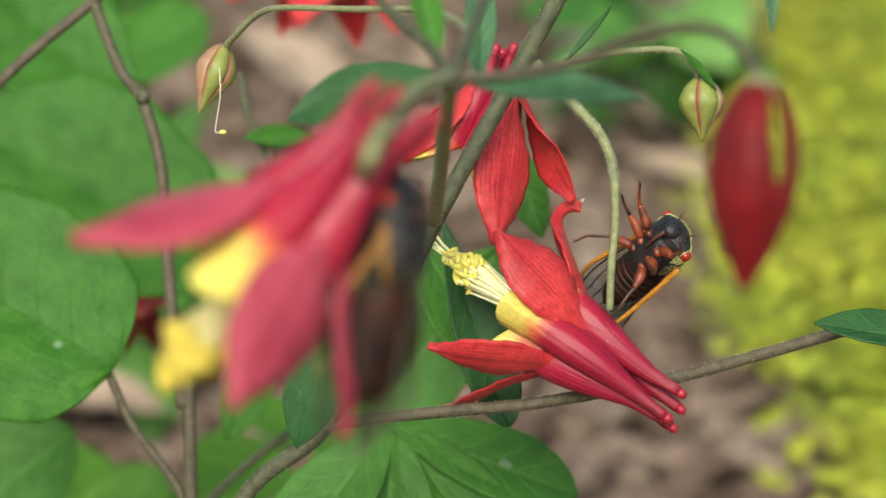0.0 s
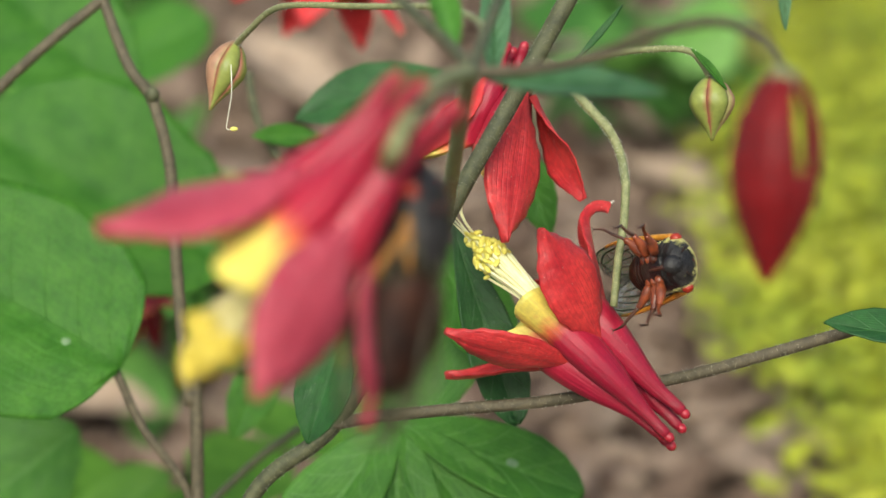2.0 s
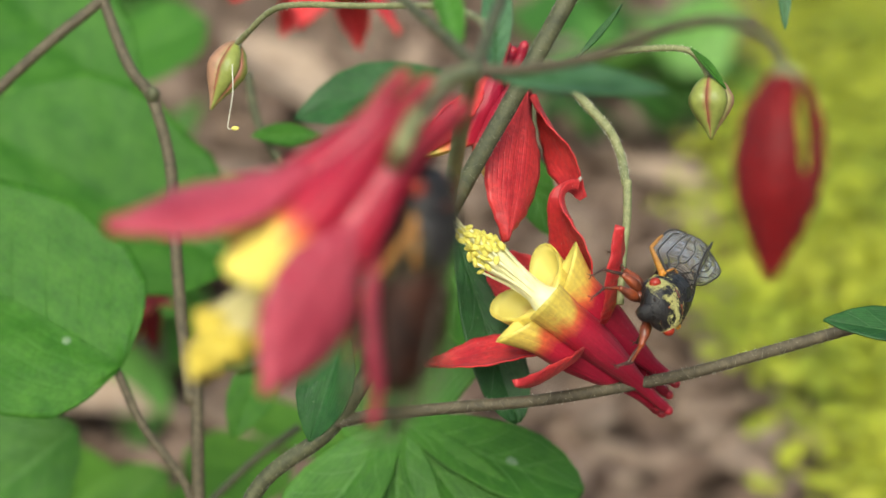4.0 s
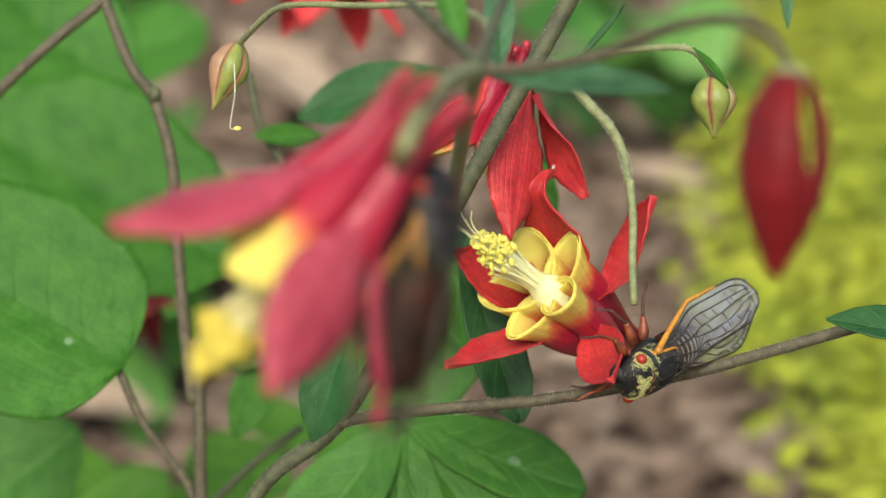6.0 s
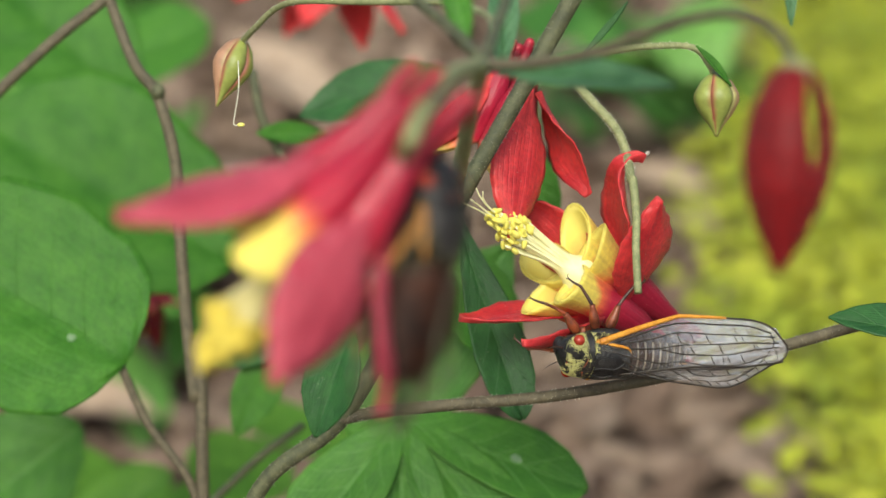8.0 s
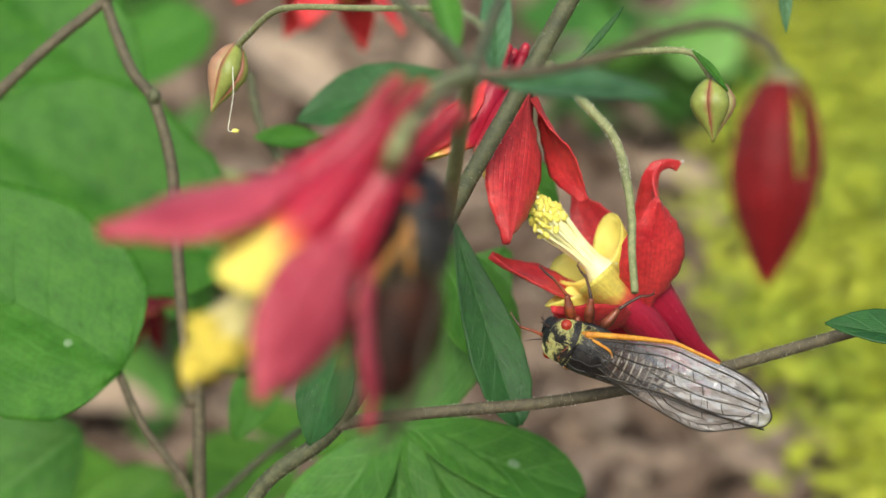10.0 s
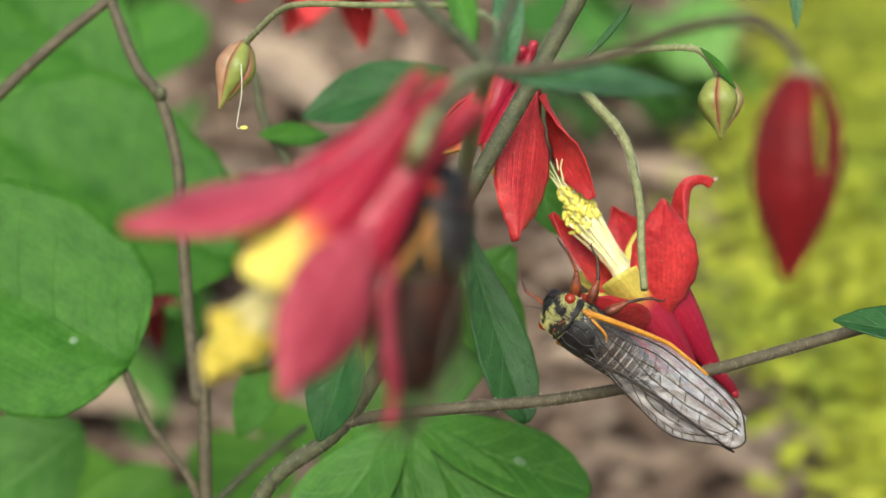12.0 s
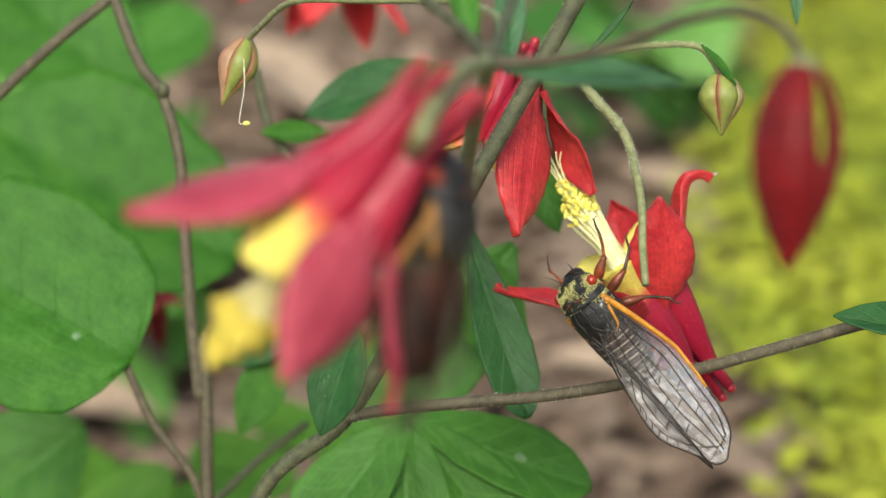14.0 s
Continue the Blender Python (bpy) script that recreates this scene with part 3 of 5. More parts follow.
def forewing(top, side, name="wing", mat=None, edge=None, vein_mat=None):
    w = part(name, sheet(bmesh.new(), lambda u, v: wing_point(u, v, side), 30, 12, 0.05 * MM), mat or WING_SHEEN, top, "clear wing with dark veins")
    b = bmesh.new()
    tube(b, [wing_point(s, 0.0, side) for s in np.linspace(0, 0.66, 12)], (0.55 * MM, 0.22 * MM), 7, 2)
    part("leading_edge", b, edge or ORANGE, w, "orange leading edge of the wing")
    b = bmesh.new()
    def vein(pts, r=0.09):
        tube(b, [wing_point(s, c, side) for s, c in pts], (r * 1.45 * MM, r * 1.1 * MM), 5, 3)
    vein([(0.64, 0.0), (0.8, 0.0), (0.9, 0.0), (0.97, 0.02), (1.0, 0.4), (0.98, 0.85), (0.9, 1), (0.7, 1), (0.5, 1), (0.3, 1), (0.1, 1)], 0.12)
    vein([(0.03, 0.25), (0.2, 0.12), (0.4, 0.10), (0.6, 0.10), (0.78, 0.10), (0.9, 0.16)], 0.13)
    vein([(0.04, 0.3), (0.15, 0.27), (0.28, 0.26), (0.40, 0.24), (0.55, 0.24), (0.75, 0.24), (0.93, 0.27)], 0.10)
    vein([(0.05, 0.4), (0.18, 0.42), (0.30, 0.45), (0.42, 0.44), (0.6, 0.38), (0.78, 0.37), (0.95, 0.40)], 0.10)
    vein([(0.30, 0.45), (0.40, 0.56), (0.52, 0.55), (0.68, 0.52), (0.82, 0.52), (0.95, 0.55)], 0.09)
    vein([(0.06, 0.55), (0.18, 0.64), (0.32, 0.72), (0.42, 0.70), (0.56, 0.69), (0.74, 0.68), (0.91, 0.72)], 0.09)
    vein([(0.06, 0.7), (0.16, 0.82), (0.28, 0.93), (0.36, 0.96)], 0.10)
    vein([(0.42, 0.70), (0.50, 0.84), (0.64, 0.83), (0.80, 0.86)], 0.08)
    vein([(0.32, 0.72), (0.40, 0.86), (0.50, 0.95)], 0.08)
    for s, c0, c1 in ((0.40, 0.24, 0.44), (0.55, 0.25, 0.39), (0.47, 0.44, 0.55), (0.62, 0.38, 0.53), (0.58, 0.55, 0.69), (0.66, 0.69, 0.83), (0.70, 0.24, 0.37), (0.74, 0.52, 0.68)):
        vein([(s, c0), (s + 0.012, (c0 + c1) / 2), (s + 0.03, c1)], 0.075)
    vein([(0.90, 0.16), (0.915, 0.3), (0.925, 0.45), (0.905, 0.6), (0.87, 0.75), (0.80, 0.86), (0.68, 0.91), (0.5, 0.93)], 0.08)
    cross = random.Random(5)
    for c in (0.10, 0.24, 0.38, 0.53, 0.69):
        for k in range(2):
            s = cross.uniform(0.46, 0.84)
            vein([(s, c), (s + 0.012, c + 0.075), (s + cross.uniform(0.0, 0.05), c + 0.145)], 0.05)
    for k in range(9):
        s = 0.52 + 0.05 * k
        c = lin(s, [(0.5, 0.93), (0.68, 0.91), (0.80, 0.86), (0.87, 0.75), (0.905, 0.6), (0.93, 0.45)])
        vein([(s, c), (min(0.985, s + 0.02), (c + 0.99) / 2), (min(0.985, s + 0.03), 0.99)], 0.06)
    part("venation", b, vein_mat or VEIN, w, "dark branching wing veins")
    return w


def leg(top, side, hip, knee, ankle, toe, dark=False):
    m = lambda p: Vector((p[0] * side, p[1], p[2])) * MM
    b = bmesh.new()
    tube(b, [m(hip), m(hip).lerp(m(knee), 0.5) + Vector((0, 0, 0.2 * MM)), m(knee)], lambda s: (0.55 + 0.45 * math.sin(math.pi * min(1, s + 0.15))) * MM * 0.86, 10, 5)
    ob = part("leg", b, LEG, top, "rusty orange jointed leg")
    b = bmesh.new()
    tube(b, [m(knee), m(knee).lerp(m(ankle), 0.5) + Vector((0, 0, -0.15 * MM)), m(ankle)], lambda s: (0.30 - 0.08 * s + (0.08 if s > 0.93 else 0)) * MM, 8, 5)
    part("shin", b, LEG_DARK if dark else LEG, ob)
    b = bmesh.new()
    tube(b, [m(ankle), m(ankle).lerp(m(toe), 0.6) + Vector((0, 0, 0.15 * MM)), m(toe)], (0.24 * MM, 0.13 * MM), 7, 4)
    for k in (-1, 1):
        tube(b, [m(toe), m(toe) + Vector((0.35 * k, 0.25, -0.25)) * MM, m(toe) + Vector((0.45 * k, 0.1, -0.6)) * MM], (0.10 * MM, 0.03 * MM), 5, 2)
    part("foot", b, LEG_DARK, ob)
    return ob


RINGS = (4.2, 4.25, 4.2, 4.05, 3.75, 3.3, 2.7, 2.0, 1.2)


def cicada(name, label, seed=3, dusted=True, wing_mat=None, edge_mat=None, hinge_mat=None, rings=RINGS, ring_len=1.45, reach=1.0):
    """y forward, z towards the back of the insect; origin in the thorax."""
    rnd = random.Random(seed)
    top = tagged(holder(name), label, "insect", "cicadas on the flowers")
    part("thorax", loft(bmesh.new(), [(-4.2, 1.2, 1.4, 1.3), (-3.4, 2.5, 1.0, 2.3), (-2.0, 3.6, 0.8, 3.2), (0.2, 4.3, 0.6, 3.9), (2.6, 4.45, 0.5, 3.8), (4.4, 4.1, 0.4, 3.3)]), BLACK, top, "glossy black humped thorax")
    part("neck_shield", loft(bmesh.new(), [(4.0, 4.3, 0.4, 3.35), (4.4, 4.85, 0.35, 3.65), (4.9, 4.6, 0.3, 3.45), (5.8, 4.5, 0.25, 3.35), (6.5, 4.2, 0.2, 2.9)]), BLACK, top, "black neck shield dusted with pollen")
    part("head", loft(bmesh.new(), [(6.0, 4.2, 0.1, 2.8), (6.9, 4.5, 0.1, 2.7), (7.9, 4.1, 0.0, 2.5), (8.8, 2.8, -0.2, 2.1), (9.5, 1.5, -0.5, 1.3), (9.8, 0.5, -0.6, 0.5)]), BLACK, top, "broad black head")
    b = bmesh.new()
    ball(b, (0, 8.8 * MM, -1.6 * MM), 1.7 * MM, 3, (1.0, 0.8, 1.2))
    part("face", b, BLACK, top, "bulging ridged black face")
    for k in range(6):
        for s in (-1, 1):
            zz = -0.5 - 0.42 * k
            part("face_ridge", tube(bmesh.new(), [Vector((0.25 * s, 10.05 - 0.03 * k * k, zz)) * MM, Vector((0.9 * s, 9.8 - 0.03 * k * k, zz - 0.05)) * MM, Vector((1.5 * s, 9.1 - 0.03 * k * k, zz - 0.1)) * MM], (0.14 * MM, 0.08 * MM), 5, 3), BLACK, top)
    for x, yy in ((0, 8.5), (-0.5, 7.9), (0.5, 7.9)):
        part("simple_eye", ball(bmesh.new(), Vector((x, yy, 2.05 + (8.5 - yy) * 0.35)) * MM, 0.2 * MM, 2), EYE, top)
    part("chest", loft(bmesh.new(), [(-3.0, 2.4, -2.2, 1.3), (-1.0, 3.6, -2.3, 1.7), (2.0, 3.7, -2.3, 1.7), (4.5, 3.2, -2.1, 1.6), (6.2, 2.2, -1.9, 1.3)], 18, 4), BLACK, top, "black underside of the thorax")
    for s in (-1, 1):
        for yy in (4.8, 2.3, -0.1):
            part("hip", ball(bmesh.new(), Vector((2.0 * s, yy, -3.3)) * MM, 0.95 * MM, 2, (1.1, 0.8, 0.9)), LEG, top)
        b = bmesh.new()
        tube(b, [Vector((0.7 * s, 4.2, 4.15)) * MM, Vector((1.2 * s, 2.4, 4.35)) * MM, Vector((0.9 * s, 0.4, 4.35)) * MM, Vector((1.9 * s, -1.6, 3.7)) * MM], (0.16 * MM, 0.22 * MM), 6, 4)
        tube(b, [Vector((2.6 * s, 4.2, 3.25)) * MM, Vector((2.9 * s, 2.2, 3.35)) * MM, Vector((2.6 * s, 0.0, 3.55)) * MM], (0.14 * MM, 0.10 * MM), 6, 4)
        part("back_ridge", b, BLACK, top)
        b = bmesh.new()
        tube(b, [Vector((0.6 * s, 5.9, 3.55)) * MM, Vector((2.2 * s, 5.4, 3.15)) * MM, Vector((3.9 * s, 5.2, 1.9)) * MM], (0.14 * MM, 0.10 * MM), 6, 4)
        part("shield_ridge", b, LEG, top)
    for s in (-1, 1):
        b = bmesh.new()
        ball(b, (4.3 * s * MM, 7.0 * MM, 0.5 * MM), 1.02 * MM, 3, (0.9, 1.0, 1.0))
        part("eye", b, EYE, top, "bright red bulging eye")
        b = bmesh.new()
        tube(b, [Vector((1.8 * s, 9.3, 0.2)) * MM, Vector((2.5 * s, 10.8, 0.5)) * MM, Vector((3.0 * s, 12.2, 1.2)) * MM], (0.14 * MM, 0.04 * MM), 5, 4)
        part("antenna", b, LEG_DARK, top)
        b = bmesh.new()
        tube(b, [Vector((4.2 * s, 3.8, 0.6)) * MM, Vector((4.5 * s, 1.5, 1.6)) * MM, Vector((4.0 * s, -1.8, 2.1)) * MM, Vector((2.9 * s, -2.8, 2.4)) * MM], (0.55 * MM, 0.22 * MM), 8, 4, flat=0.6)
        part("wing_hinge", b, hinge_mat or ORANGE, top, "orange wing hinge ridge")
    y = -2.6
    for k in range(8):
        w0, w1 = rings[k], rings[k + 1]
        ln = ring_len
        part("abdomen_ring", loft(bmesh.new(), [(y, w0 * 0.90, 0.1 - 0.05 * k, w0 * 0.80), (y - 0.3, w0, 0.1 - 0.05 * k, w0 * 0.88), (y - ln + 0.3, w0 * 0.97, 0.05 - 0.05 * k, w0 * 0.86), (y - ln - 0.15, w1 * 0.88, 0.0 - 0.05 * k, w1 * 0.80)], 18, 3),
             BELLY, top, "dark brown abdomen ring")
        part("ring_edge", sheet(bmesh.new(), lambda u, v, y=y, w0=w0, k=k: Vector((w0 * 1.0 * math.cos(math.pi * (0.08 + 0.84 * v)), y - ln + 0.24 - 0.30 * u, 0.05 - 0.05 * k + w0 * 0.905 * math.sin(math.pi * (0.08 + 0.84 * v)))) * MM, 2, 14, 0.12 * MM), edge_mat or RING, top, "thin edge of an abdomen ring")
        y -= ln
    part("tail", loft(bmesh.new(), [(y + 0.4, 1.1, -0.4, 0.9), (y - 0.8, 0.7, -0.5, 0.7), (y - 1.6, 0.2, -0.5, 0.2)], 12, 3), BELLY, top)
    part("beak", tube(bmesh.new(), [Vector((0, 8.4, -3.2)) * MM, Vector((0, 6.2, -4.0)) * MM, Vector((0, 3.2, -4.0)) * MM], (0.42 * MM, 0.22 * MM), 7, 4), LEG_DARK, top)
    for s in (-1, 1):
        forewing(top, s, "wing", wing_mat, hinge_mat, hinge_mat and PALE_VEIN).matrix_basis = Matrix.Diagonal((1, reach, 1, 1))
        leg(top, s, (2.2, 5.0, -3.0), (5.2, 7.2, -4.4), (6.6, 10.4, -5.6), (6.2, 12.4, -7.2))
        leg(top, s, (2.4, 2.4, -3.2), (5.8, 3.6, -5.0), (7.6, 5.6, -7.2), (7.4, 7.2, -8.8), True)
        leg(top, s, (2.4, 0.0, -3.2), (5.4, -1.4, -5.2), (7.6, -4.0, -7.4), (8.0, -6.0, -8.4), True)
    if dusted:
        vs, fs = [], []
        for k in range(9000):
            a = rnd.uniform(-0.5, math.pi + 0.5)
            yy = rnd.choice((rnd.gauss(5.0, 0.7), rnd.gauss(6.8, 0.6), rnd.gauss(8.0, 0.5), rnd.uniform(1, 5)))
            if yy > 9.2:
                continue
            if yy < 4 and (abs(math.cos(a)) < 0.72 or rnd.random() < 0.5):
                continue
            if noise.noise(Vector((math.cos(a) * 2.5, yy * 0.9, 2.0))) < rnd.gauss(0.06, 0.2):
                continue
            w, zc, h = (lin(yy, [(1, 4.5), (4.4, 4.6), (5.6, 4.7), (6.9, 4.5), (7.9, 4.1), (8.8, 2.8), (9.2, 2.2)]), 0.25, lin(yy, [(1, 3.9), (4.4, 3.55), (6.5, 3.0), (7.9, 2.5), (8.8, 2.1), (9.2, 1.8)]))
            at, r = Vector((w * math.cos(a), yy, zc + h * math.sin(a))) * MM, rnd.uniform(0.05, 0.12) * MM
            o = len(vs)
            vs += [at + Vector(d) * r for d in ((1, 0, 0), (0, 1, 0), (-1, 0, 0), (0, -1, 0), (0, 0, 1), (0, 0, -1))]
            for q in range(4):
                fs += [(o + q, o + (q + 1) % 4, o + 4), (o + (q + 1) % 4, o + q, o + 5)]
        me = bpy.data.meshes.new("pollen")
        me.from_pydata([tuple(v) for v in vs], [], fs)
        me.materials.append(POLLEN)
        dust = new("pollen", me)
        dust.parent = top
        tagged(dust, "clumps of yellow pollen dust", kind="stuff")
    for ob in top.children:
        if ob.name.split(".")[0] not in ("wing", "leg"):
            ob.data.transform(Matrix.Diagonal((0.90, 0.88, 0.91, 1)))
    return top


# ---------------------------------------------------------------- leaves and stems
OVATE = [(0, 0.05), (0.12, 0.42), (0.3, 0.82), (0.48, 1.0), (0.66, 0.9), (0.82, 0.6), (0.93, 0.3), (1, 0.03)]


def blade_surface(length, width, droop, fold, lobes, wave, shape, seed):
    """A leaf's surface, u from base to tip (y) and v across it (x)."""
    def f(u, v):
        x = (v - 0.5) * 2
        w = width / 2 * lin(u, shape) * (1 + lobes * math.sin(u * 9.4 + 0.6 + seed) * abs(x))
        ln = length * (u + lobes * 0.35 * (math.cos(x * 6.5) - 1) * u * u * 0.5)
        z = fold * width * abs(x) ** 1.3 * lin(u, shape) * 0.5 - droop * length * u * u + wave * width * math.sin(u * 8 + x * 2.2 + seed)
        z += 0.007 * width * abs(math.sin(u * 16 - abs(x) * 5)) * min(1, abs(x) * 3) - 0.02 * width * math.exp(-(x * 6) ** 2)
        return Vector((x * w, ln, z)) * MM
    return f


def blade(f):
    return sheet(bmesh.new(), f, 40, 22, 0.3 * MM)


def ribs(f, mid=0.2, side=5):
    """The midrib and side veins, half sunk in the blade."""
    lift = Vector((0, 0, 0.16 * MM))
    b = bmesh.new()
    tube(b, [f(u, 0.5) + lift for u in np.linspace(0, 0.96, 13)], (mid * 1.3 * MM, 0.08 * MM), 6, 2)
    for k in range(side):
        for s in (-1, 1):
            u0 = 0.03 + 0.155 * k
            tube(b, [f(u0 + 0.30 * q * (1 - 0.3 * q), 0.5 + s * 0.42 * q) + lift for q in np.linspace(0, 1, 9)], (mid * 0.55 * MM, 0.05 * MM), 5, 2)
    return b


def leaf(name, base, tip, facing, width, mat, label, parent=None, droop=0.05, fold=0.2, lobes=0.0, wave=0.015, shape=None, seed=0.0, veins=True, spot=None):
    base, tip = Vector(base), Vector(tip)
    y = (tip - base)
    ln = y.length / MM
    z = Vector(facing)
    z = (z - y * z.dot(y) / y.length_squared).normalized()
    x = y.normalized().cross(z)
    m = Matrix((x, y.normalized(), z)).transposed().to_4x4()
    m.translation = base
    f = blade_surface(ln, width, droop, fold, lobes, wave, shape or OVATE, seed)
    ob = part(name, blade(f), mat, parent, label)
    ob.matrix_basis = m
    if veins:
        part("midrib", ribs(f), RIB_DARK if mat in (LEAF_DARK, BRACT) else mat if mat is LEAF_LIGHT else RIB, ob)
    # spot: a pale disc laid on the blade paints in a glint
    if spot:
        u0, v0, ru, rv = spot
        rim = lambda w: 1 + 0.08 * math.sin(w * 3 + 1) + 0.06 * math.sin(w * 5)
        part("glint_spot", sheet(bmesh.new(), lambda u, v: f(u0 + ru * u * rim(2 * math.pi * v) * math.cos(2 * math.pi * v), v0 + rv * u * rim(2 * math.pi * v) * math.sin(2 * math.pi * v)) + Vector((0, 0, 0.24 * MM)), 3, 16, 0.1 * MM, wrap=True), GLINT_PALE, ob, "whitish spot painted on the leaf as a glint")
    return ob


def stem(name, pts, radius, mat, parent, label="", hair=0, seed=1):
    ob = part(name, tube(bmesh.new(), pts, radius, 12, 10, 0.06), mat, parent, label)
    if hair:
        rnd = random.Random(seed)
        line = spline(pts, 10)
        r0, r1 = radius if isinstance(radius, (tuple, list)) else (radius, radius)
        b = bmesh.new()
        for k in range(int(hair * 1.6)):
            q = rnd.random() * (len(line) - 1.001)
            i = int(q)
            p = line[i].lerp(line[i + 1], q - i)
            d = (line[i + 1] - line[i]).normalized()
            o = Vector((rnd.gauss(0, 1), rnd.gauss(0, 1), rnd.gauss(0, 1)))
            o = (o - d * o.dot(d)).normalized()
            r = r0 + (r1 - r0) * q / len(line)
            tube(b, [p + o * r * 0.9, p + o * (r + rnd.uniform(0.12, 0.38) * MM) + d * rnd.uniform(-0.2, 0.2) * MM], (0.035 * MM, 0.012 * MM), 3, 1)
        part("stem_hairs", b, HAIR, ob, "fine pale hairs")["kind"] = "stuff"
    return ob


# ---------------------------------------------------------------- ground and far plants
def build_ground():
    n = 90
    vs, fs = [], []
    axis = [math.copysign(abs(t) ** 3.2 * 400 + abs(t) * 1.6, t) for t in np.linspace(-1, 1, n + 1)]
    for j in range(n + 1):
        for i in range(n + 1):
            x, y = axis[i], axis[j] + 0.9
            vs.append((x, y, 0.018 * noise.noise(Vector((x * 3, y * 3, 0))) + 0.008 * noise.noise(Vector((x * 11, y * 11, 4)))))
    for j in range(n):
        for i in range(n):
            a = j * (n + 1) + i
            fs.append((a, a + 1, a + n + 2, a + n + 1))
    me = bpy.data.meshes.new("ground")
    me.from_pydata(vs, [], fs)
    me.shade_smooth()
    me.materials.append(mottled("soil", (0.055, 0.036, 0.027), (0.16, 0.115, 0.09), 0.9, 9.0, 0.8, 0.2, 6.0, 0.01))
    tagged(new("ground", me), "brown garden soil under bark mulch", "ground", "", "structure")


def scatter(name, label, category, count, place, size, mat, seed, bend=0.3, flat=0.5, thick=0.0012):
    """Many small pointed pieces (chips, dead leaves, small leaves), each a bent solid of its own, joined."""
    rnd = random.Random(seed)
    vs, fs = [], []
    for k in range(count):
        p = place(rnd)
        if p is None:
            continue
        ln = rnd.uniform(*size)
        wd = ln * rnd.uniform(flat * 0.7, flat * 1.3) / 2
        e = Euler((rnd.gauss(0, bend), rnd.gauss(0, bend), rnd.uniform(0, 6.28))).to_matrix()
        c = rnd.uniform(-0.25, 0.25) * ln
        prof = [(-0.5, 0.12, 0), (-0.2, 0.9, 0.6), (0.15, 1.0, 0.7), (0.5, 0.10, 0)]
        o = len(vs)
        for yy, ww, zz in prof:
            for sx, sz in ((-1, 0), (1, 0), (1, -1), (-1, -1)):
                vs.append(Vector(p) + e @ Vector((sx * ww * wd, yy * ln, zz * c + sz * thick)))
        for r in range(3):
            a = o + r * 4
            for q in range(4):
                fs.append((a + q, a + (q + 1) % 4, a + 4 + (q + 1) % 4, a + 4 + q))
        fs += [(o + 3, o + 2, o + 1, o), (o + 12, o + 13, o + 14, o + 15)]
    me = bpy.data.meshes.new(name)
    me.from_pydata([tuple(v) for v in vs], [], fs)
    me.materials.append(mat)
    return tagged(new(name, me), label, category, "", "stuff")


def build_far():
    mulch = island_mottled("mulch", [(0.0, (0.095, 0.06, 0.042)), (0.4, (0.16, 0.11, 0.078)), (0.8, (0.225, 0.163, 0.12)), (1.0, (0.31, 0.235, 0.175))], 0.85)
    scatter("bark_mulch", "brown and tan bark chips and dead leaves", "mulch", 17000, lambda r: (r.gauss(0, 0.6), 0.85 + r.gauss(0, 0.6), r.uniform(0.004, 0.026)), (0.010, 0.042), mulch, 5, 0.3, 0.4, 0.004)
    lime = island_mottled("lime_leaf", [(0.0, (0.24, 0.32, 0.035)), (0.4, (0.40, 0.45, 0.040)), (0.7, (0.50, 0.53, 0.05)), (1.0, (0.60, 0.60, 0.10))], 0.5, 0.3, 11.0)

    def lime_place(r):
        x, y = r.uniform(0.10, 0.95), r.uniform(0.25, 2.2)
        if (x - 0.2) ** 2 / 0.45 + (y - 0.7) ** 2 / 1.5 > 0.8 + 0.5 * noise.noise(Vector((x * 4, y * 4, 20))) + 0.2 * noise.noise(Vector((x * 13, y * 13, 21))):
            return None
        edge = lin(y, [(0.313, 0.128), (0.396, 0.143), (0.481, 0.149), (0.557, 0.134), (0.659, 0.136), (0.819, 0.171), (1.029, 0.204), (1.106, 0.216)]) + 0.02 * noise.noise(Vector((y * 6, 1.0, 0)))
        if x < edge - 0.004 + r.gauss(0, 0.016) or noise.noise(Vector((x * 7, y * 7, 7))) < -0.62:
            return None
        return (x, y, r.uniform(0.04, 0.052))
    scatter("lime_groundcover", "yellow-green low groundcover leaves", "groundcover", 95000, lime_place, (0.005, 0.011), lime, 8, 0.25, 0.85, 0.0004)
    green = island_mottled("low_leaf", [(0.0, (0.05, 0.16, 0.025)), (0.6, (0.11, 0.28, 0.05)), (1.0, (0.20, 0.40, 0.09))], 0.5, 0.3)

    def green_place(r):
        x, y = r.uniform(-0.95, 0.2), r.uniform(0.1, 2.1)
        if (x + 0.2) ** 2 / 0.4 + (y - 0.8) ** 2 / 1.3 > 0.8 + 0.6 * noise.noise(Vector((x * 3, y * 3, 30))):
            return None
        if x > -0.02:
            return (x, y, r.uniform(0.02, 0.08)) if (x - 0.117) ** 2 / 0.0035 + (y - 0.885) ** 2 / 0.012 < 1 else None
        if noise.noise(Vector((x * 6, y * 4, 3))) < 0.10 - 0.9 * max(0, -x - 0.10) or (x > -0.10 and y > 0.5 and noise.noise(Vector((x * 8, y * 5, 9))) < 0.35):
            return None
        return (x, y, r.uniform(0.02, 0.12))
    scatter("low_green_plants", "low green leafy plants on the soil", "plants", 4200, green_place, (0.03, 0.06), green, 11, 0.5, 0.8, 0.0008)


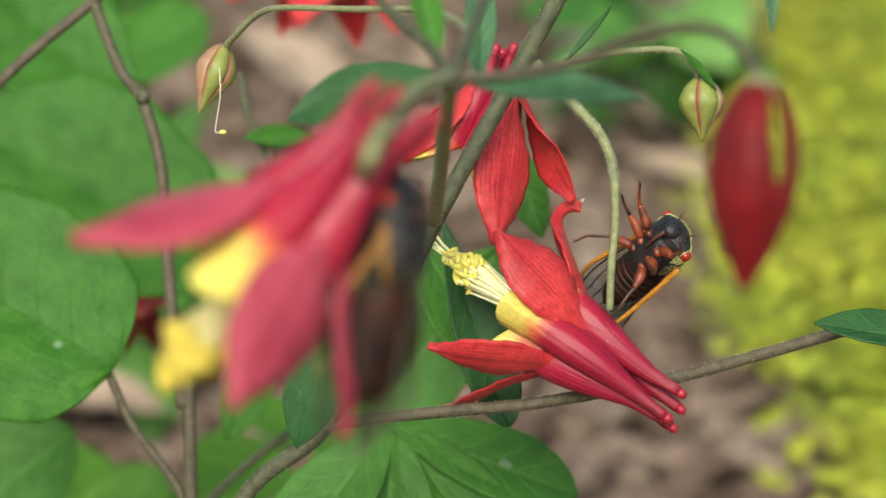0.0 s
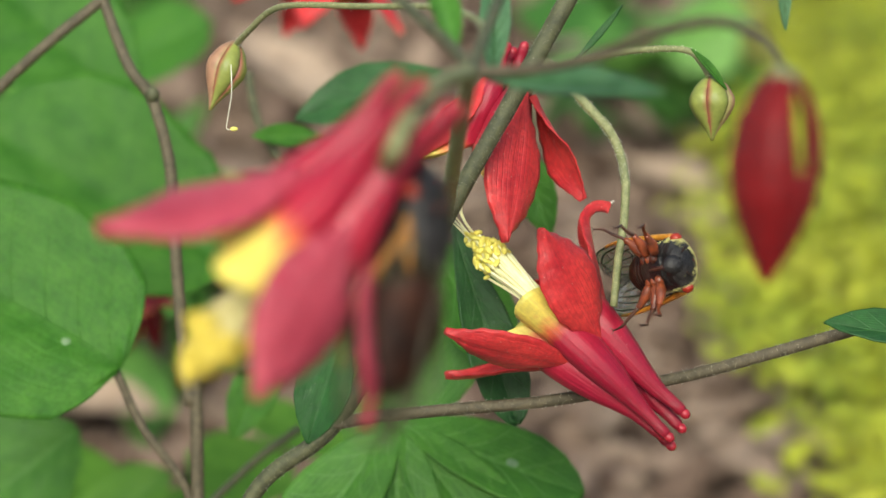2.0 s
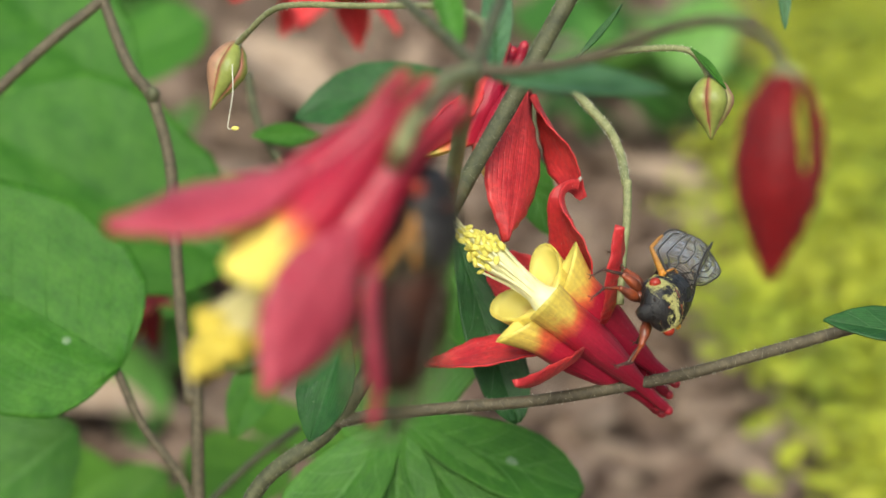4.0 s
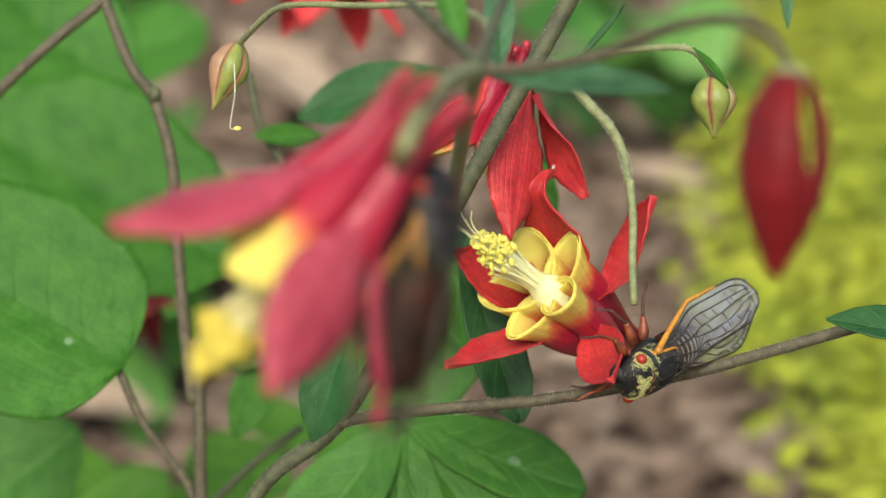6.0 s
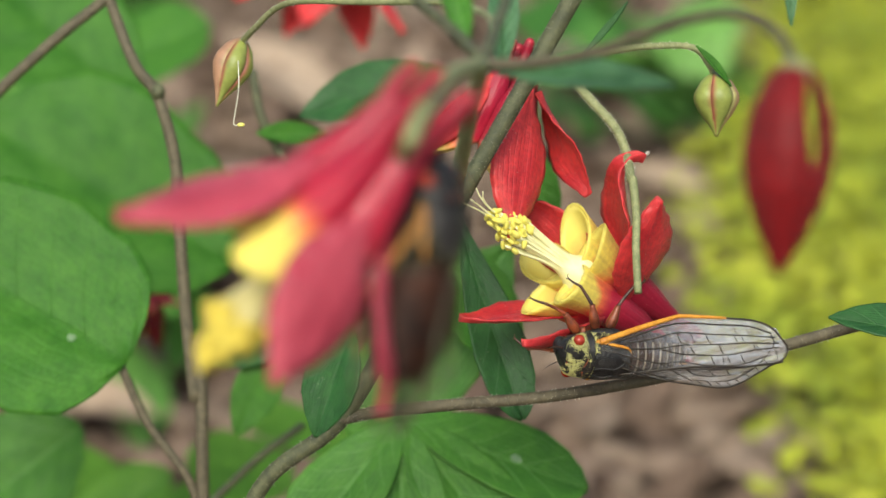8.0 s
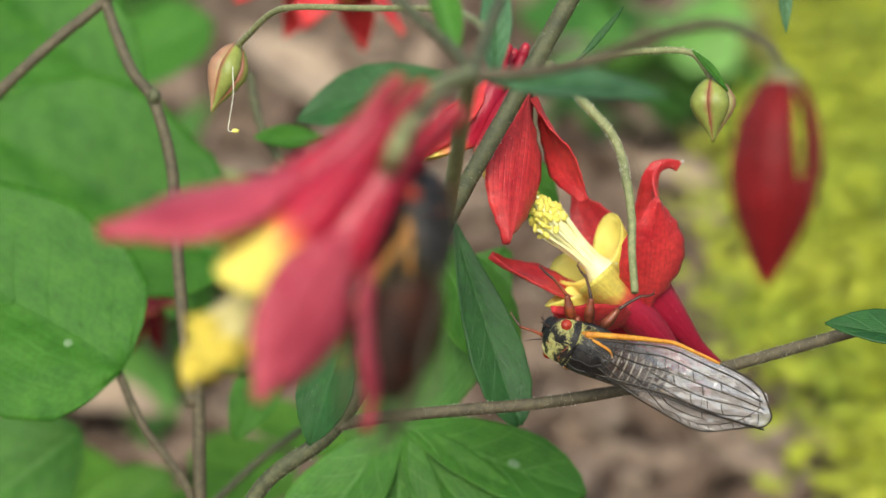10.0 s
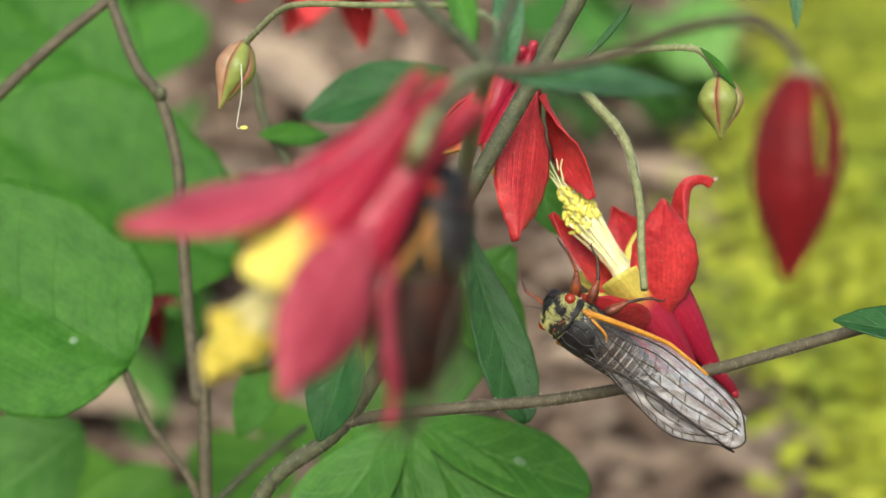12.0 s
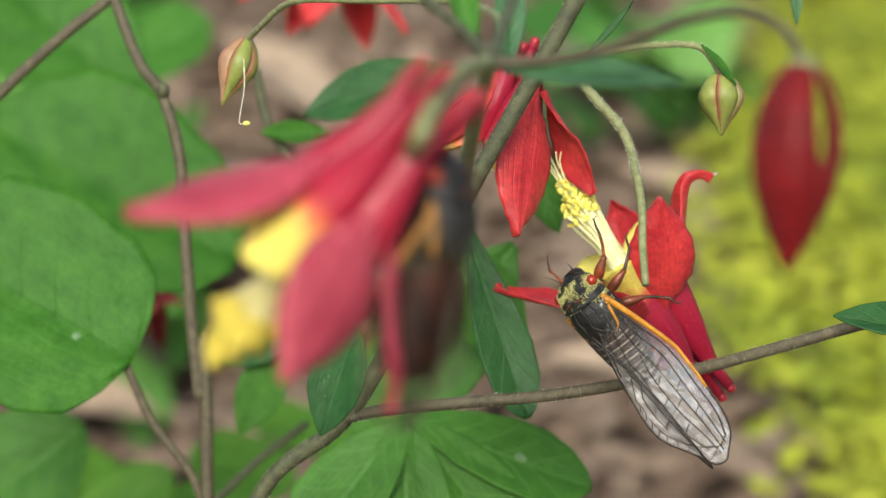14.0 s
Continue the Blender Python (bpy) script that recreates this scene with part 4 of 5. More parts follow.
# ---------------------------------------------------------------- the columbine plant
def bud(parent, base, tip, width, label, pink=()):
    """A nodding green bud of folded sepals with reddish edges."""
    base, tip = Vector(base), Vector(tip)
    ax = tip - base
    ln = ax.length / MM
    m = basis(base, ax, (1, 0, 0))
    top = part("bud", ball(bmesh.new(), (0, 0, ln * 0.42 * MM), width * 0.40 * MM, 3, (1, 1, 1.05 * ln / width)), BUD, parent, label)
    top.matrix_basis = m
    for k in range(5):
        a0 = radians(72 * k)

        def f(u, v, a0=a0):
            r = width / 2 * lin(u, [(0, 0.22), (0.1, 0.62), (0.3, 0.96), (0.42, 1.0), (0.6, 0.76), (0.78, 0.38), (0.9, 0.16), (1, 0.04)])
            a = a0 + (v - 0.5) * radians(82)
            r *= 0.90 + 0.20 * math.cos((v - 0.5) * math.pi) + 0.05 * v
            return Vector((r * math.cos(a), r * math.sin(a), ln * u)) * MM
        part("bud_sepal", sheet(bmesh.new(), f, 16, 6, 0.22 * MM), BUD_PINK if k in pink else BUD, top)
    return top


def build_litter():
    """Large dead leaves lying on the soil."""
    for base, tip, w in (((-0.1204, 1.0322, 0.0300), (-0.0500, 0.8726, 0.0300), 45), ((0.0943, 0.8003, 0.0300), (0.1408, 0.7507, 0.0300), 30), ((-0.1599, 0.5173, 0.0300), (-0.1105, 0.5017, 0.0300), 32), ((-0.0499, 0.4966, 0.0300), (-0.0145, 0.5173, 0.0300), 34),
                         ((0.0608, 1.0563, 0.0300), (0.0955, 0.9534, 0.0300), 36), ((0.0464, 0.5614, 0.0300), (0.0806, 0.5445, 0.0300), 20)):
        ob = leaf("dead_leaf", base, tip, (0, 0, 1), w, DEAD, "", None, 0.02, 0.25, 0.03, 0.03, seed=w, veins=False)
        tagged(ob, "curled tan dead leaf lying on the mulch", "dead leaf", "dead leaves on the soil")


def build_plant():
    top = tagged(holder("columbine_plant"), "red columbine plant with hairy stems, leaves and buds", "plant")
    # stems
    stem("stem", [(0.0222, 0.0120, 0.3458), (0.0178, 0.0100, 0.3381), (0.0085, 0.0046, 0.3220), (-0.0004, -0.0005, 0.3068), (-0.0177, -0.0055, 0.2731), (-0.0336, -0.0068, 0.2566), (-0.0429, -0.0119, 0.2172), (-0.0481, -0.0916, -0.0334)],
         (1.5 * MM, 1.3 * MM), STEM, top, "thick hairy main stem", 900, 2)
    stem("stem", [(-0.0190, -0.0061, 0.2715), (-0.0122, -0.0056, 0.2727), (0.0015, -0.0042, 0.2735), (0.0161, -0.0037, 0.2748), (0.0360, -0.0032, 0.2786), (0.0494, -0.0037, 0.2828), (0.0618, -0.0042, 0.2870), (0.0769, -0.0035, 0.2913)],
         (1.0 * MM, 1.0 * MM), STEM_DARK, top, "brown side branch", 700, 3)
    stem("stem", [(-0.0858, 0.0553, 0.3035), (-0.0797, 0.0576, 0.3092), (-0.0716, 0.0604, 0.3160), (-0.0629, 0.0631, 0.3226), (-0.0533, 0.0666, 0.3313)], (1.05 * MM, 1.0 * MM), STEM_DARK, top, "bare brown stem")
    stem("stem", [(-0.0655, 0.0662, 0.3304), (-0.0622, 0.0624, 0.3209), (-0.0577, 0.0556, 0.3122), (-0.0531, 0.0496, 0.3081), (-0.0500, 0.0455, 0.2979), (-0.0493, 0.0427, 0.2883), (-0.0481, 0.0372, 0.2721), (-0.0465, 0.0321, 0.2567), (-0.0451, 0.0271, 0.2390), (-0.0444, -0.0636, -0.0844)],
         (1.0 * MM, 1.2 * MM), STEM_DARK, top, "slender brown stem")
    part("stem_node", ball(bmesh.new(), (-0.0529, 0.0490, 0.3091), 1.3 * MM, 2, (1, 1, 1.2)), STEM, top)
    stem("stem", [(-0.0596, 0.0343, 0.2621), (-0.0549, 0.0314, 0.2524), (-0.0471, 0.0282, 0.2416), (-0.0446, 0.0251, 0.2286)], (0.8 * MM, 0.9 * MM), STEM_DARK, top, "reddish leaf stalk")
    stem("stem", [(-0.0386, 0.0821, 0.3029), (-0.0365, 0.0784, 0.2939), (-0.0316, 0.0752, 0.2860), (-0.0241, 0.0704, 0.2740)], 0.9 * MM, STEM, top)
    stem("stem", [(-0.0472, 0.0506, 0.2251), (-0.0378, 0.0632, 0.2295), (-0.0296, 0.0747, 0.2312)], 0.8 * MM, STEM, top)
    # the near fork
    stem("stem", [(-0.0014, -0.0011, 0.3052), (-0.0006, -0.0194, 0.3188), (0.0002, -0.0451, 0.3353), (0.0010, -0.0776, 0.3536)], (1.2 * MM, 1.0 * MM), STEM_PALE, top, "forking stem", 150, 5)
    stem("stem", [(0.0011, -0.0776, 0.3536), (-0.0029, -0.1000, 0.3594), (-0.0055, -0.1173, 0.3620), (-0.0073, -0.1263, 0.3612), (-0.0089, -0.1198, 0.3558), (-0.0142, -0.1180, 0.3496)], (1.0 * MM, 0.95 * MM), STEM_PALE, top, "pale arched flower stalk")
    stem("stem", [(0.0011, -0.0776, 0.3536), (0.0078, -0.0794, 0.3545), (0.0156, -0.0845, 0.3578), (0.0222, -0.0911, 0.3628), (0.0283, -0.0974, 0.3659), (0.0321, -0.1049, 0.3661), (0.0334, -0.1120, 0.3646), (0.0335, -0.1144, 0.3638)], (0.75 * MM, 0.6 * MM), STEM_DARK, top, "arched stalk of the red bud")
    stem("stem", [(0.0011, -0.0776, 0.3536), (0.0033, -0.0641, 0.3550), (0.0073, -0.0414, 0.3576)], (0.8 * MM, 0.7 * MM), STEM, top)
    stem("stem", [(0.0008, -0.0763, 0.3541), (-0.0028, -0.0643, 0.3544), (-0.0069, -0.0533, 0.3548), (-0.0109, -0.0420, 0.3562)], (0.8 * MM, 0.6 * MM), STEM, top)
    # left bud
    stem("stem", [(0.0011, -0.0764, 0.3538), (0.0031, -0.0542, 0.3518), (0.0012, -0.0353, 0.3485), (-0.0027, -0.0193, 0.3450), (-0.0140, -0.0034, 0.3405), (-0.0250, 0.0076, 0.3375), (-0.0296, 0.0151, 0.3342), (-0.0336, 0.0208, 0.3291), (-0.0361, 0.0258, 0.3253)], (0.48 * MM, 0.52 * MM), STEM_PALE, top, "thin green bud stalk", 200, 6)
    bud(top, (-0.0360, 0.0260, 0.3257), (-0.0401, 0.0207, 0.3158), 6.0, "small green bud flushed pink", (2, 3))
    part("bud_thread", tube(bmesh.new(), [(-0.0358, 0.0137, 0.3258), (-0.0356, 0.0109, 0.3220), (-0.0362, 0.0095, 0.3182), (-0.0363, 0.0088, 0.3166), (-0.0349, 0.0088, 0.3166)], (0.09 * MM, 0.07 * MM), 6, 6), HAIR, top, "pale hanging thread")
    part("thread_tip", ball(bmesh.new(), (-0.0352, 0.0088, 0.3166), 0.5 * MM, 2, (1.3, 1, 0.7)), ANTHER, top)
    # right bud
    stem("stem", [(0.0108, 0.0066, 0.3243), (0.0176, 0.0108, 0.3267), (0.0249, 0.0135, 0.3280), (0.0325, 0.0176, 0.3276), (0.0381, 0.0185, 0.3270), (0.0406, 0.0175, 0.3246), (0.0417, 0.0165, 0.3222)], (0.6 * MM, 0.5 * MM), STEM_PALE, top, "thin arched bud stalk", 250, 7)
    bud(top, (0.0417, 0.0169, 0.3231), (0.0419, 0.0130, 0.3136), 6.8, "plump green bud with pink seams", (0,))
    leaf("bract", (0.0383, 0.0167, 0.3279), (0.0443, 0.0134, 0.3226), (0.488, -0.578, 0.654), 1.7, LEAF_LIGHT, "small green bract", top, 0.1, 0.4, veins=False)
    # upper stalk of the sharp flower
    stem("stem", [(0.0150, 0.0187, 0.3250), (0.0183, 0.0165, 0.3222), (0.0217, 0.0131, 0.3191), (0.0249, 0.0108, 0.3161), (0.0268, 0.0083, 0.3126), (0.0270, -0.0007, 0.3109)], (0.85 * MM, 0.70 * MM), STEM_PALE, top, "curved hairy flower stalk", 420, 8)
    # bracts
    leaf("bract", (0.0048, -0.0379, 0.3398), (0.0055, -0.0220, 0.3523), (0.100, -0.923, 0.373), 4.6, BRACT, "narrow green bract", top, 0.0, 0.3)
    leaf("bract", (-0.0006, -0.0652, 0.3521), (-0.0036, -0.0511, 0.3603), (0.286, -0.848, 0.446), 4.2, LEAF, "narrow green bract", top, 0.0, 0.3)
    leaf("bract", (0.0027, -0.0615, 0.3479), (0.0229, -0.0867, 0.3549), (-0.087, -0.629, 0.772), 5.0, BRACT, "long narrow green bract", top, 0.04, 0.25)
    leaf("bract", (0.0194, 0.0112, 0.3277), (0.0273, 0.0142, 0.3351), (-0.619, -0.554, 0.557), 1.4, LEAF_DARK, "narrow curved bract", top, -0.12, 0.3)
    leaf("bract", (0.0471, -0.0165, 0.3525), (0.0475, -0.0207, 0.3422), (0.287, -0.888, 0.359), 2.2, BRACT, "narrow hanging leaf tip", top, 0.0, 0.3)
    # leaves near the branch
    leaf("leaf", (0.0801, -0.0112, 0.2882), (0.0582, -0.0114, 0.2931), (0.100, -0.323, 0.941), 8.5, LEAF_DARK, "dark green leaf tip", top, 0.06, 0.25)
    leaf("leaf", (-0.0166, -0.0215, 0.2949), (-0.0224, -0.0279, 0.2789), (-0.190, -0.794, 0.578), 9.0, LEAF_DARK, "dark green folded leaf", top, 0.05, 0.3, veins=False)
    leaf("leaf", (-0.0002, 0.0193, 0.2972), (0.0110, 0.0038, 0.2668), (0.097, -0.805, 0.586), 9.4, LEAF_DARK, "dark green oblong leaf with pale specks", top, 0.02, 0.2, shape=[(0, 0.08), (0.2, 0.42), (0.45, 0.82), (0.66, 1.0), (0.82, 0.92), (0.93, 0.62), (0.98, 0.34), (1, 0.1)])
    leaf("leaf", (-0.0050, 0.0472, 0.2832), (0.0123, 0.0378, 0.2602), (0.092, -0.719, 0.689), 15.0, LEAF, "green leaf lobe", top, 0.05, 0.2)
    leaf("leaf", (0.0106, 0.0603, 0.2757), (-0.0181, 0.0416, 0.2429), (0.092, -0.719, 0.689), 21.0, LEAF, "green leaf lobe", top, 0.05, 0.15, shape=[(0, 0.08), (0.12, 0.5), (0.3, 0.85), (0.5, 1.0), (0.72, 0.95), (0.88, 0.7), (0.96, 0.4), (1, 0.08)])
    leaf("leaf", (-0.0015, 0.0773, 0.3045), (-0.0283, 0.0650, 0.3008), (0.089, -0.659, 0.747), 12.2, LEAF_DARK, "dark green leaf", top, 0.10, 0.2)
    leaf("leaf", (-0.0244, 0.0822, 0.2898), (-0.0370, 0.0729, 0.2936), (0.089, -0.659, 0.747), 5.4, LEAF, "small green leaf", top, 0.05, 0.2)
    leaf("leaf", (0.0118, 0.0536, 0.2993), (0.0179, 0.0472, 0.2832), (-0.192, -0.820, 0.539), 8.0, LEAF, "green leaf behind the flower", top, 0.05, 0.2)
    # the lower lobed leaf
    base = (-0.0094, 0.0300, 0.2542)
    for tip, w in (((0.0243, 0.0282, 0.2416), 15.0), ((0.0115, 0.0159, 0.2326), 18.0), ((-0.0092, 0.0104, 0.2324), 17.0), ((-0.0279, 0.0123, 0.2370), 16.0)):
        leaf("leaf", base, tip, (0.046, -0.563, 0.825), w, LEAF, "broad green lobe with pale veins", top, 0.03, 0.12, shape=[(0, 0.08), (0.12, 0.42), (0.3, 0.75), (0.55, 0.98), (0.72, 1.0), (0.86, 0.78), (0.95, 0.45), (1, 0.08)], spot=(0.61, 0.45, 0.032, 0.045) if w == 15.0 else None)
    # the large leaves on one side
    wide = [(0, 0.12), (0.08, 0.5), (0.25, 0.85), (0.5, 1.0), (0.75, 0.92), (0.9, 0.6), (1, 0.08)]
    leaf("leaf", (-0.0585, 0.0338, 0.2635), (-0.0990, 0.0473, 0.2837), (0.140, -0.744, 0.653), 42.8, LEAF_LIGHT, "large rounded light green leaf", top, 0.02, 0.10, 0.03, 0.01, [(0, 0.08), (0.03, 0.42), (0.1, 0.70), (0.25, 0.92), (0.5, 1.0), (0.8, 0.8), (1, 0.1)], 0.4, spot=(0.228, 0.46, 0.016, 0.020))
    leaf("leaf", (-0.0445, 0.1007, 0.2557), (-0.0978, 0.1120, 0.2836), (0.092, -0.719, 0.689), 44.9, LEAF_LIGHT, "large soft green leaf", top, 0.03, 0.12, 0.05, 0.01, wide, 1.2)
    leaf("leaf", (-0.0673, 0.1224, 0.2826), (-0.1018, 0.1441, 0.3095), (0.092, -0.719, 0.689), 32.1, LEAF_LIGHT, "green leaf", top, 0.03, 0.12, 0.04, 0.01, wide, 2.2)
    leaf("leaf", (-0.0773, 0.0971, 0.2201), (-0.1069, 0.0883, 0.1982), (0.089, -0.659, 0.747), 27.8, LEAF, "shaded green leaf", top, 0.03, 0.12, 0.04, 0.01, wide, 3.3)
    leaf("leaf", (-0.0664, 0.1649, 0.1744), (-0.0910, 0.1588, 0.1591), (0.094, -0.449, 0.889), 20.0, LEAF_BRIGHT, "bright green leaf", top, 0.03, 0.12, 0.04, 0.01, wide, 4.1)
    leaf("leaf", (-0.0265, 0.0693, 0.2580), (-0.0494, 0.0661, 0.2500), (0.092, -0.719, 0.689), 12.8, LEAF_DARK, "dark green leaf", top, 0.03, 0.12, veins=False)
    leaf("leaf", (-0.0331, 0.0673, 0.2530), (-0.0418, 0.0604, 0.2359), (0.092, -0.719, 0.689), 9.6, LEAF, "green leaf", top, 0.03, 0.12, veins=False)
    for base, tip, w, mat in (((-0.0387, 0.1995, 0.1532), (-0.0665, 0.2028, 0.1613), 24.0, LEAF_BRIGHT), ((-0.0757, 0.1793, 0.1566), (-0.0431, 0.1764, 0.1493), 26.0, LEAF_BRIGHT),
                              ((-0.0225, 0.2386, 0.1432), (-0.0552, 0.2433, 0.1547), 18.0, LEAF_BRIGHT), ((-0.1027, 0.1849, 0.1704), (-0.0757, 0.1780, 0.1533), 22.0, LEAF_BRIGHT), ((-0.0983, 0.3163, 0.2286), (-0.0685, 0.3222, 0.2432), 34.0, LEAF)):
        leaf("leaf", base, tip, (0.094, -0.327, 0.940), w, mat, "soft bright green low leaf", top, 0.03, 0.12, 0.05, 0.01, wide, 5.0, veins=False)
    return top


def red_bud():
    """A long, dark red, half-open drooping bloom."""
    m = basis((0.0332, -0.1141, 0.3646), (-0.080, -0.373, -0.924), (1.000, 0.000, 0.000))
    top = tagged(holder("red_bud", m), "long dark red drooping columbine bud, half open", "flower bud")
    for a0, a1, close in ((78, 140, -1), (130, 205, 0), (195, 282, 1), (-38, 12, 0), (2, 46, 1)):
        def f(u, v, a0=a0, a1=a1, close=close):
            r = lin(u, [(0, 1.8), (0.08, 3.0), (0.22, 4.2), (0.42, 4.7), (0.6, 4.2), (0.78, 2.7), (0.92, 1.1), (1, 0.15)])
            c = bent(u, [(0, 0.3), (0.2, 0.0), (0.4, 0.3), (0.55, 1.0), (1, 1.0)]) * 22
            lo, hi = a0 - (c if close < 0 else 0), a1 + (c if close > 0 else 0)
            a = radians(lo + (hi - lo) * v)
            r += 0.25 * math.cos((v - 0.5) * math.pi) - 0.15
            return Vector((r * math.cos(a), r * math.sin(a), 21.5 * u)) * MM
        part("sepal", sheet(bmesh.new(), f, 24, 8, 0.35 * MM), SEPAL_DEEP, top, "dark red sepal")
    part("receptacle", ball(bmesh.new(), (0, 0, 0.3 * MM), 2.0 * MM, 2, (1, 1, 0.8)), STEM_PALE, top)
    return top


def headed(origin, ahead, back):
    """A pose whose y axis points ahead and whose z axis points to `back`."""
    y = Vector(ahead).normalized()
    z = Vector(back)
    z = (z - y * z.dot(y)).normalized()
    m = Matrix((y.cross(z), y, z)).transposed().to_4x4()
    m.translation = Vector(origin)
    return m


build_ground()
build_far()
build_litter()
build_plant()
red_bud()

SPREAD = ((26, 13, 28, 14, 112, 0), (21, 9.5, 30, 16, 0, 0), (24, 9.2, 30, 26, -20, 0), (21.5, 9.4, 46, -20, -8, 0), (21, 11.2, 48, -36, 16, 0))
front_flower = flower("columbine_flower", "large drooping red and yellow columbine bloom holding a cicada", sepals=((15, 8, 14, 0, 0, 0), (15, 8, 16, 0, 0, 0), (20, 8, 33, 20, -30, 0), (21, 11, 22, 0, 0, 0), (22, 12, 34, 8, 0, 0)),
                      seed=4, azimuths=(60, 115, 183, 234, 326), sepal_r=5.0, tip=4.0, stamen_len=0.86, spread=0.95, spur=18.5, fat=1.12, long=9.0, sepal_mat=SEPAL_PINK, anther=1.6, stamen_mats=(FILAMENT_DEEP, ANTHER_DEEP))
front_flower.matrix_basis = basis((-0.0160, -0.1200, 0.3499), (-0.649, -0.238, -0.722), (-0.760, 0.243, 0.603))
back_flower = flower("columbine_flower", "red columbine bloom hanging behind the main stem", sepals=((19, 8.5, 46, 8, 0, 70), (25.5, 11.5, 27, 0, 0, 0), (18, 8, 20, 4, 0, 0), (18, 9, 22, 4, 0, 0), (19, 9, 26, 4, 0, 0)), seed=7, azimuths=(8, 56, 150, 215, 290), stamen_len=0.3, long=12.5, spur=10, tip=2.6, petal_mat=PETAL_YOUNG)
back_flower.matrix_basis = basis((0.0077, 0.0179, 0.3177), (-0.3870, -0.2489, -0.8879), (0.9212, -0.1457, -0.3606))
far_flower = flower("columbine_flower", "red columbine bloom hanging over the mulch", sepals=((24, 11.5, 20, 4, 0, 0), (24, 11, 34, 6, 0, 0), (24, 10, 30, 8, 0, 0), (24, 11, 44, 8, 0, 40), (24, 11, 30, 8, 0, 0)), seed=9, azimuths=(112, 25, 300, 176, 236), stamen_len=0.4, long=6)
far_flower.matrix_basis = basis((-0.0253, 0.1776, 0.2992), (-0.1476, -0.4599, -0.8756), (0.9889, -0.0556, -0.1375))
low_bloom = flower("columbine_flower", "small red bloom low among the leaves", sepals=((15, 7, 8, -4, 0, 0),) * 5, seed=12, stamen_len=0.4, long=1.5, spur=8, sepal_mat=SEPAL_DEEP)
low_bloom.matrix_basis = basis((-0.0723, 0.1626, 0.2219), (0.0000, -0.1855, -0.9826), (1.0000, 0.0000, 0.0000))
main_flower = flower("columbine_flower", "sharp red and yellow columbine bloom bent over by a cicada", sepals=SPREAD, seed=2, tip=2.0, long=8.5, spur=22.8, fat=1.08)
near_cicada = cicada("cicada", "dark brown cicada clinging head up to a large bloom", 21, False, WING_NO_SHEEN, BELLY, AMBER, (4.6, 5.4, 5.8, 6.0, 5.9, 5.5, 4.8, 3.7, 2.1), 1.85, 0.72)
near_cicada.matrix_basis = headed((-0.0056, -0.1189, 0.3473), (0.200, 0.262, 0.943), (0.860, -0.510, -0.040))
main_cicada = cicada("cicada", "black cicada with red eyes, clear orange-edged wings and pollen dust", 22)
low_stalk = part("flower_stalk", tube(bmesh.new(), [(0, 0, 0.0004), (0.0003, 0, -0.006), (0, 0, -0.012), (0, 0, -0.0195)], (0.70 * MM, 0.60 * MM), 10, 6), STEM_PALE)
tagged(low_stalk, "lower end of the hairy green flower stalk", "stalk")


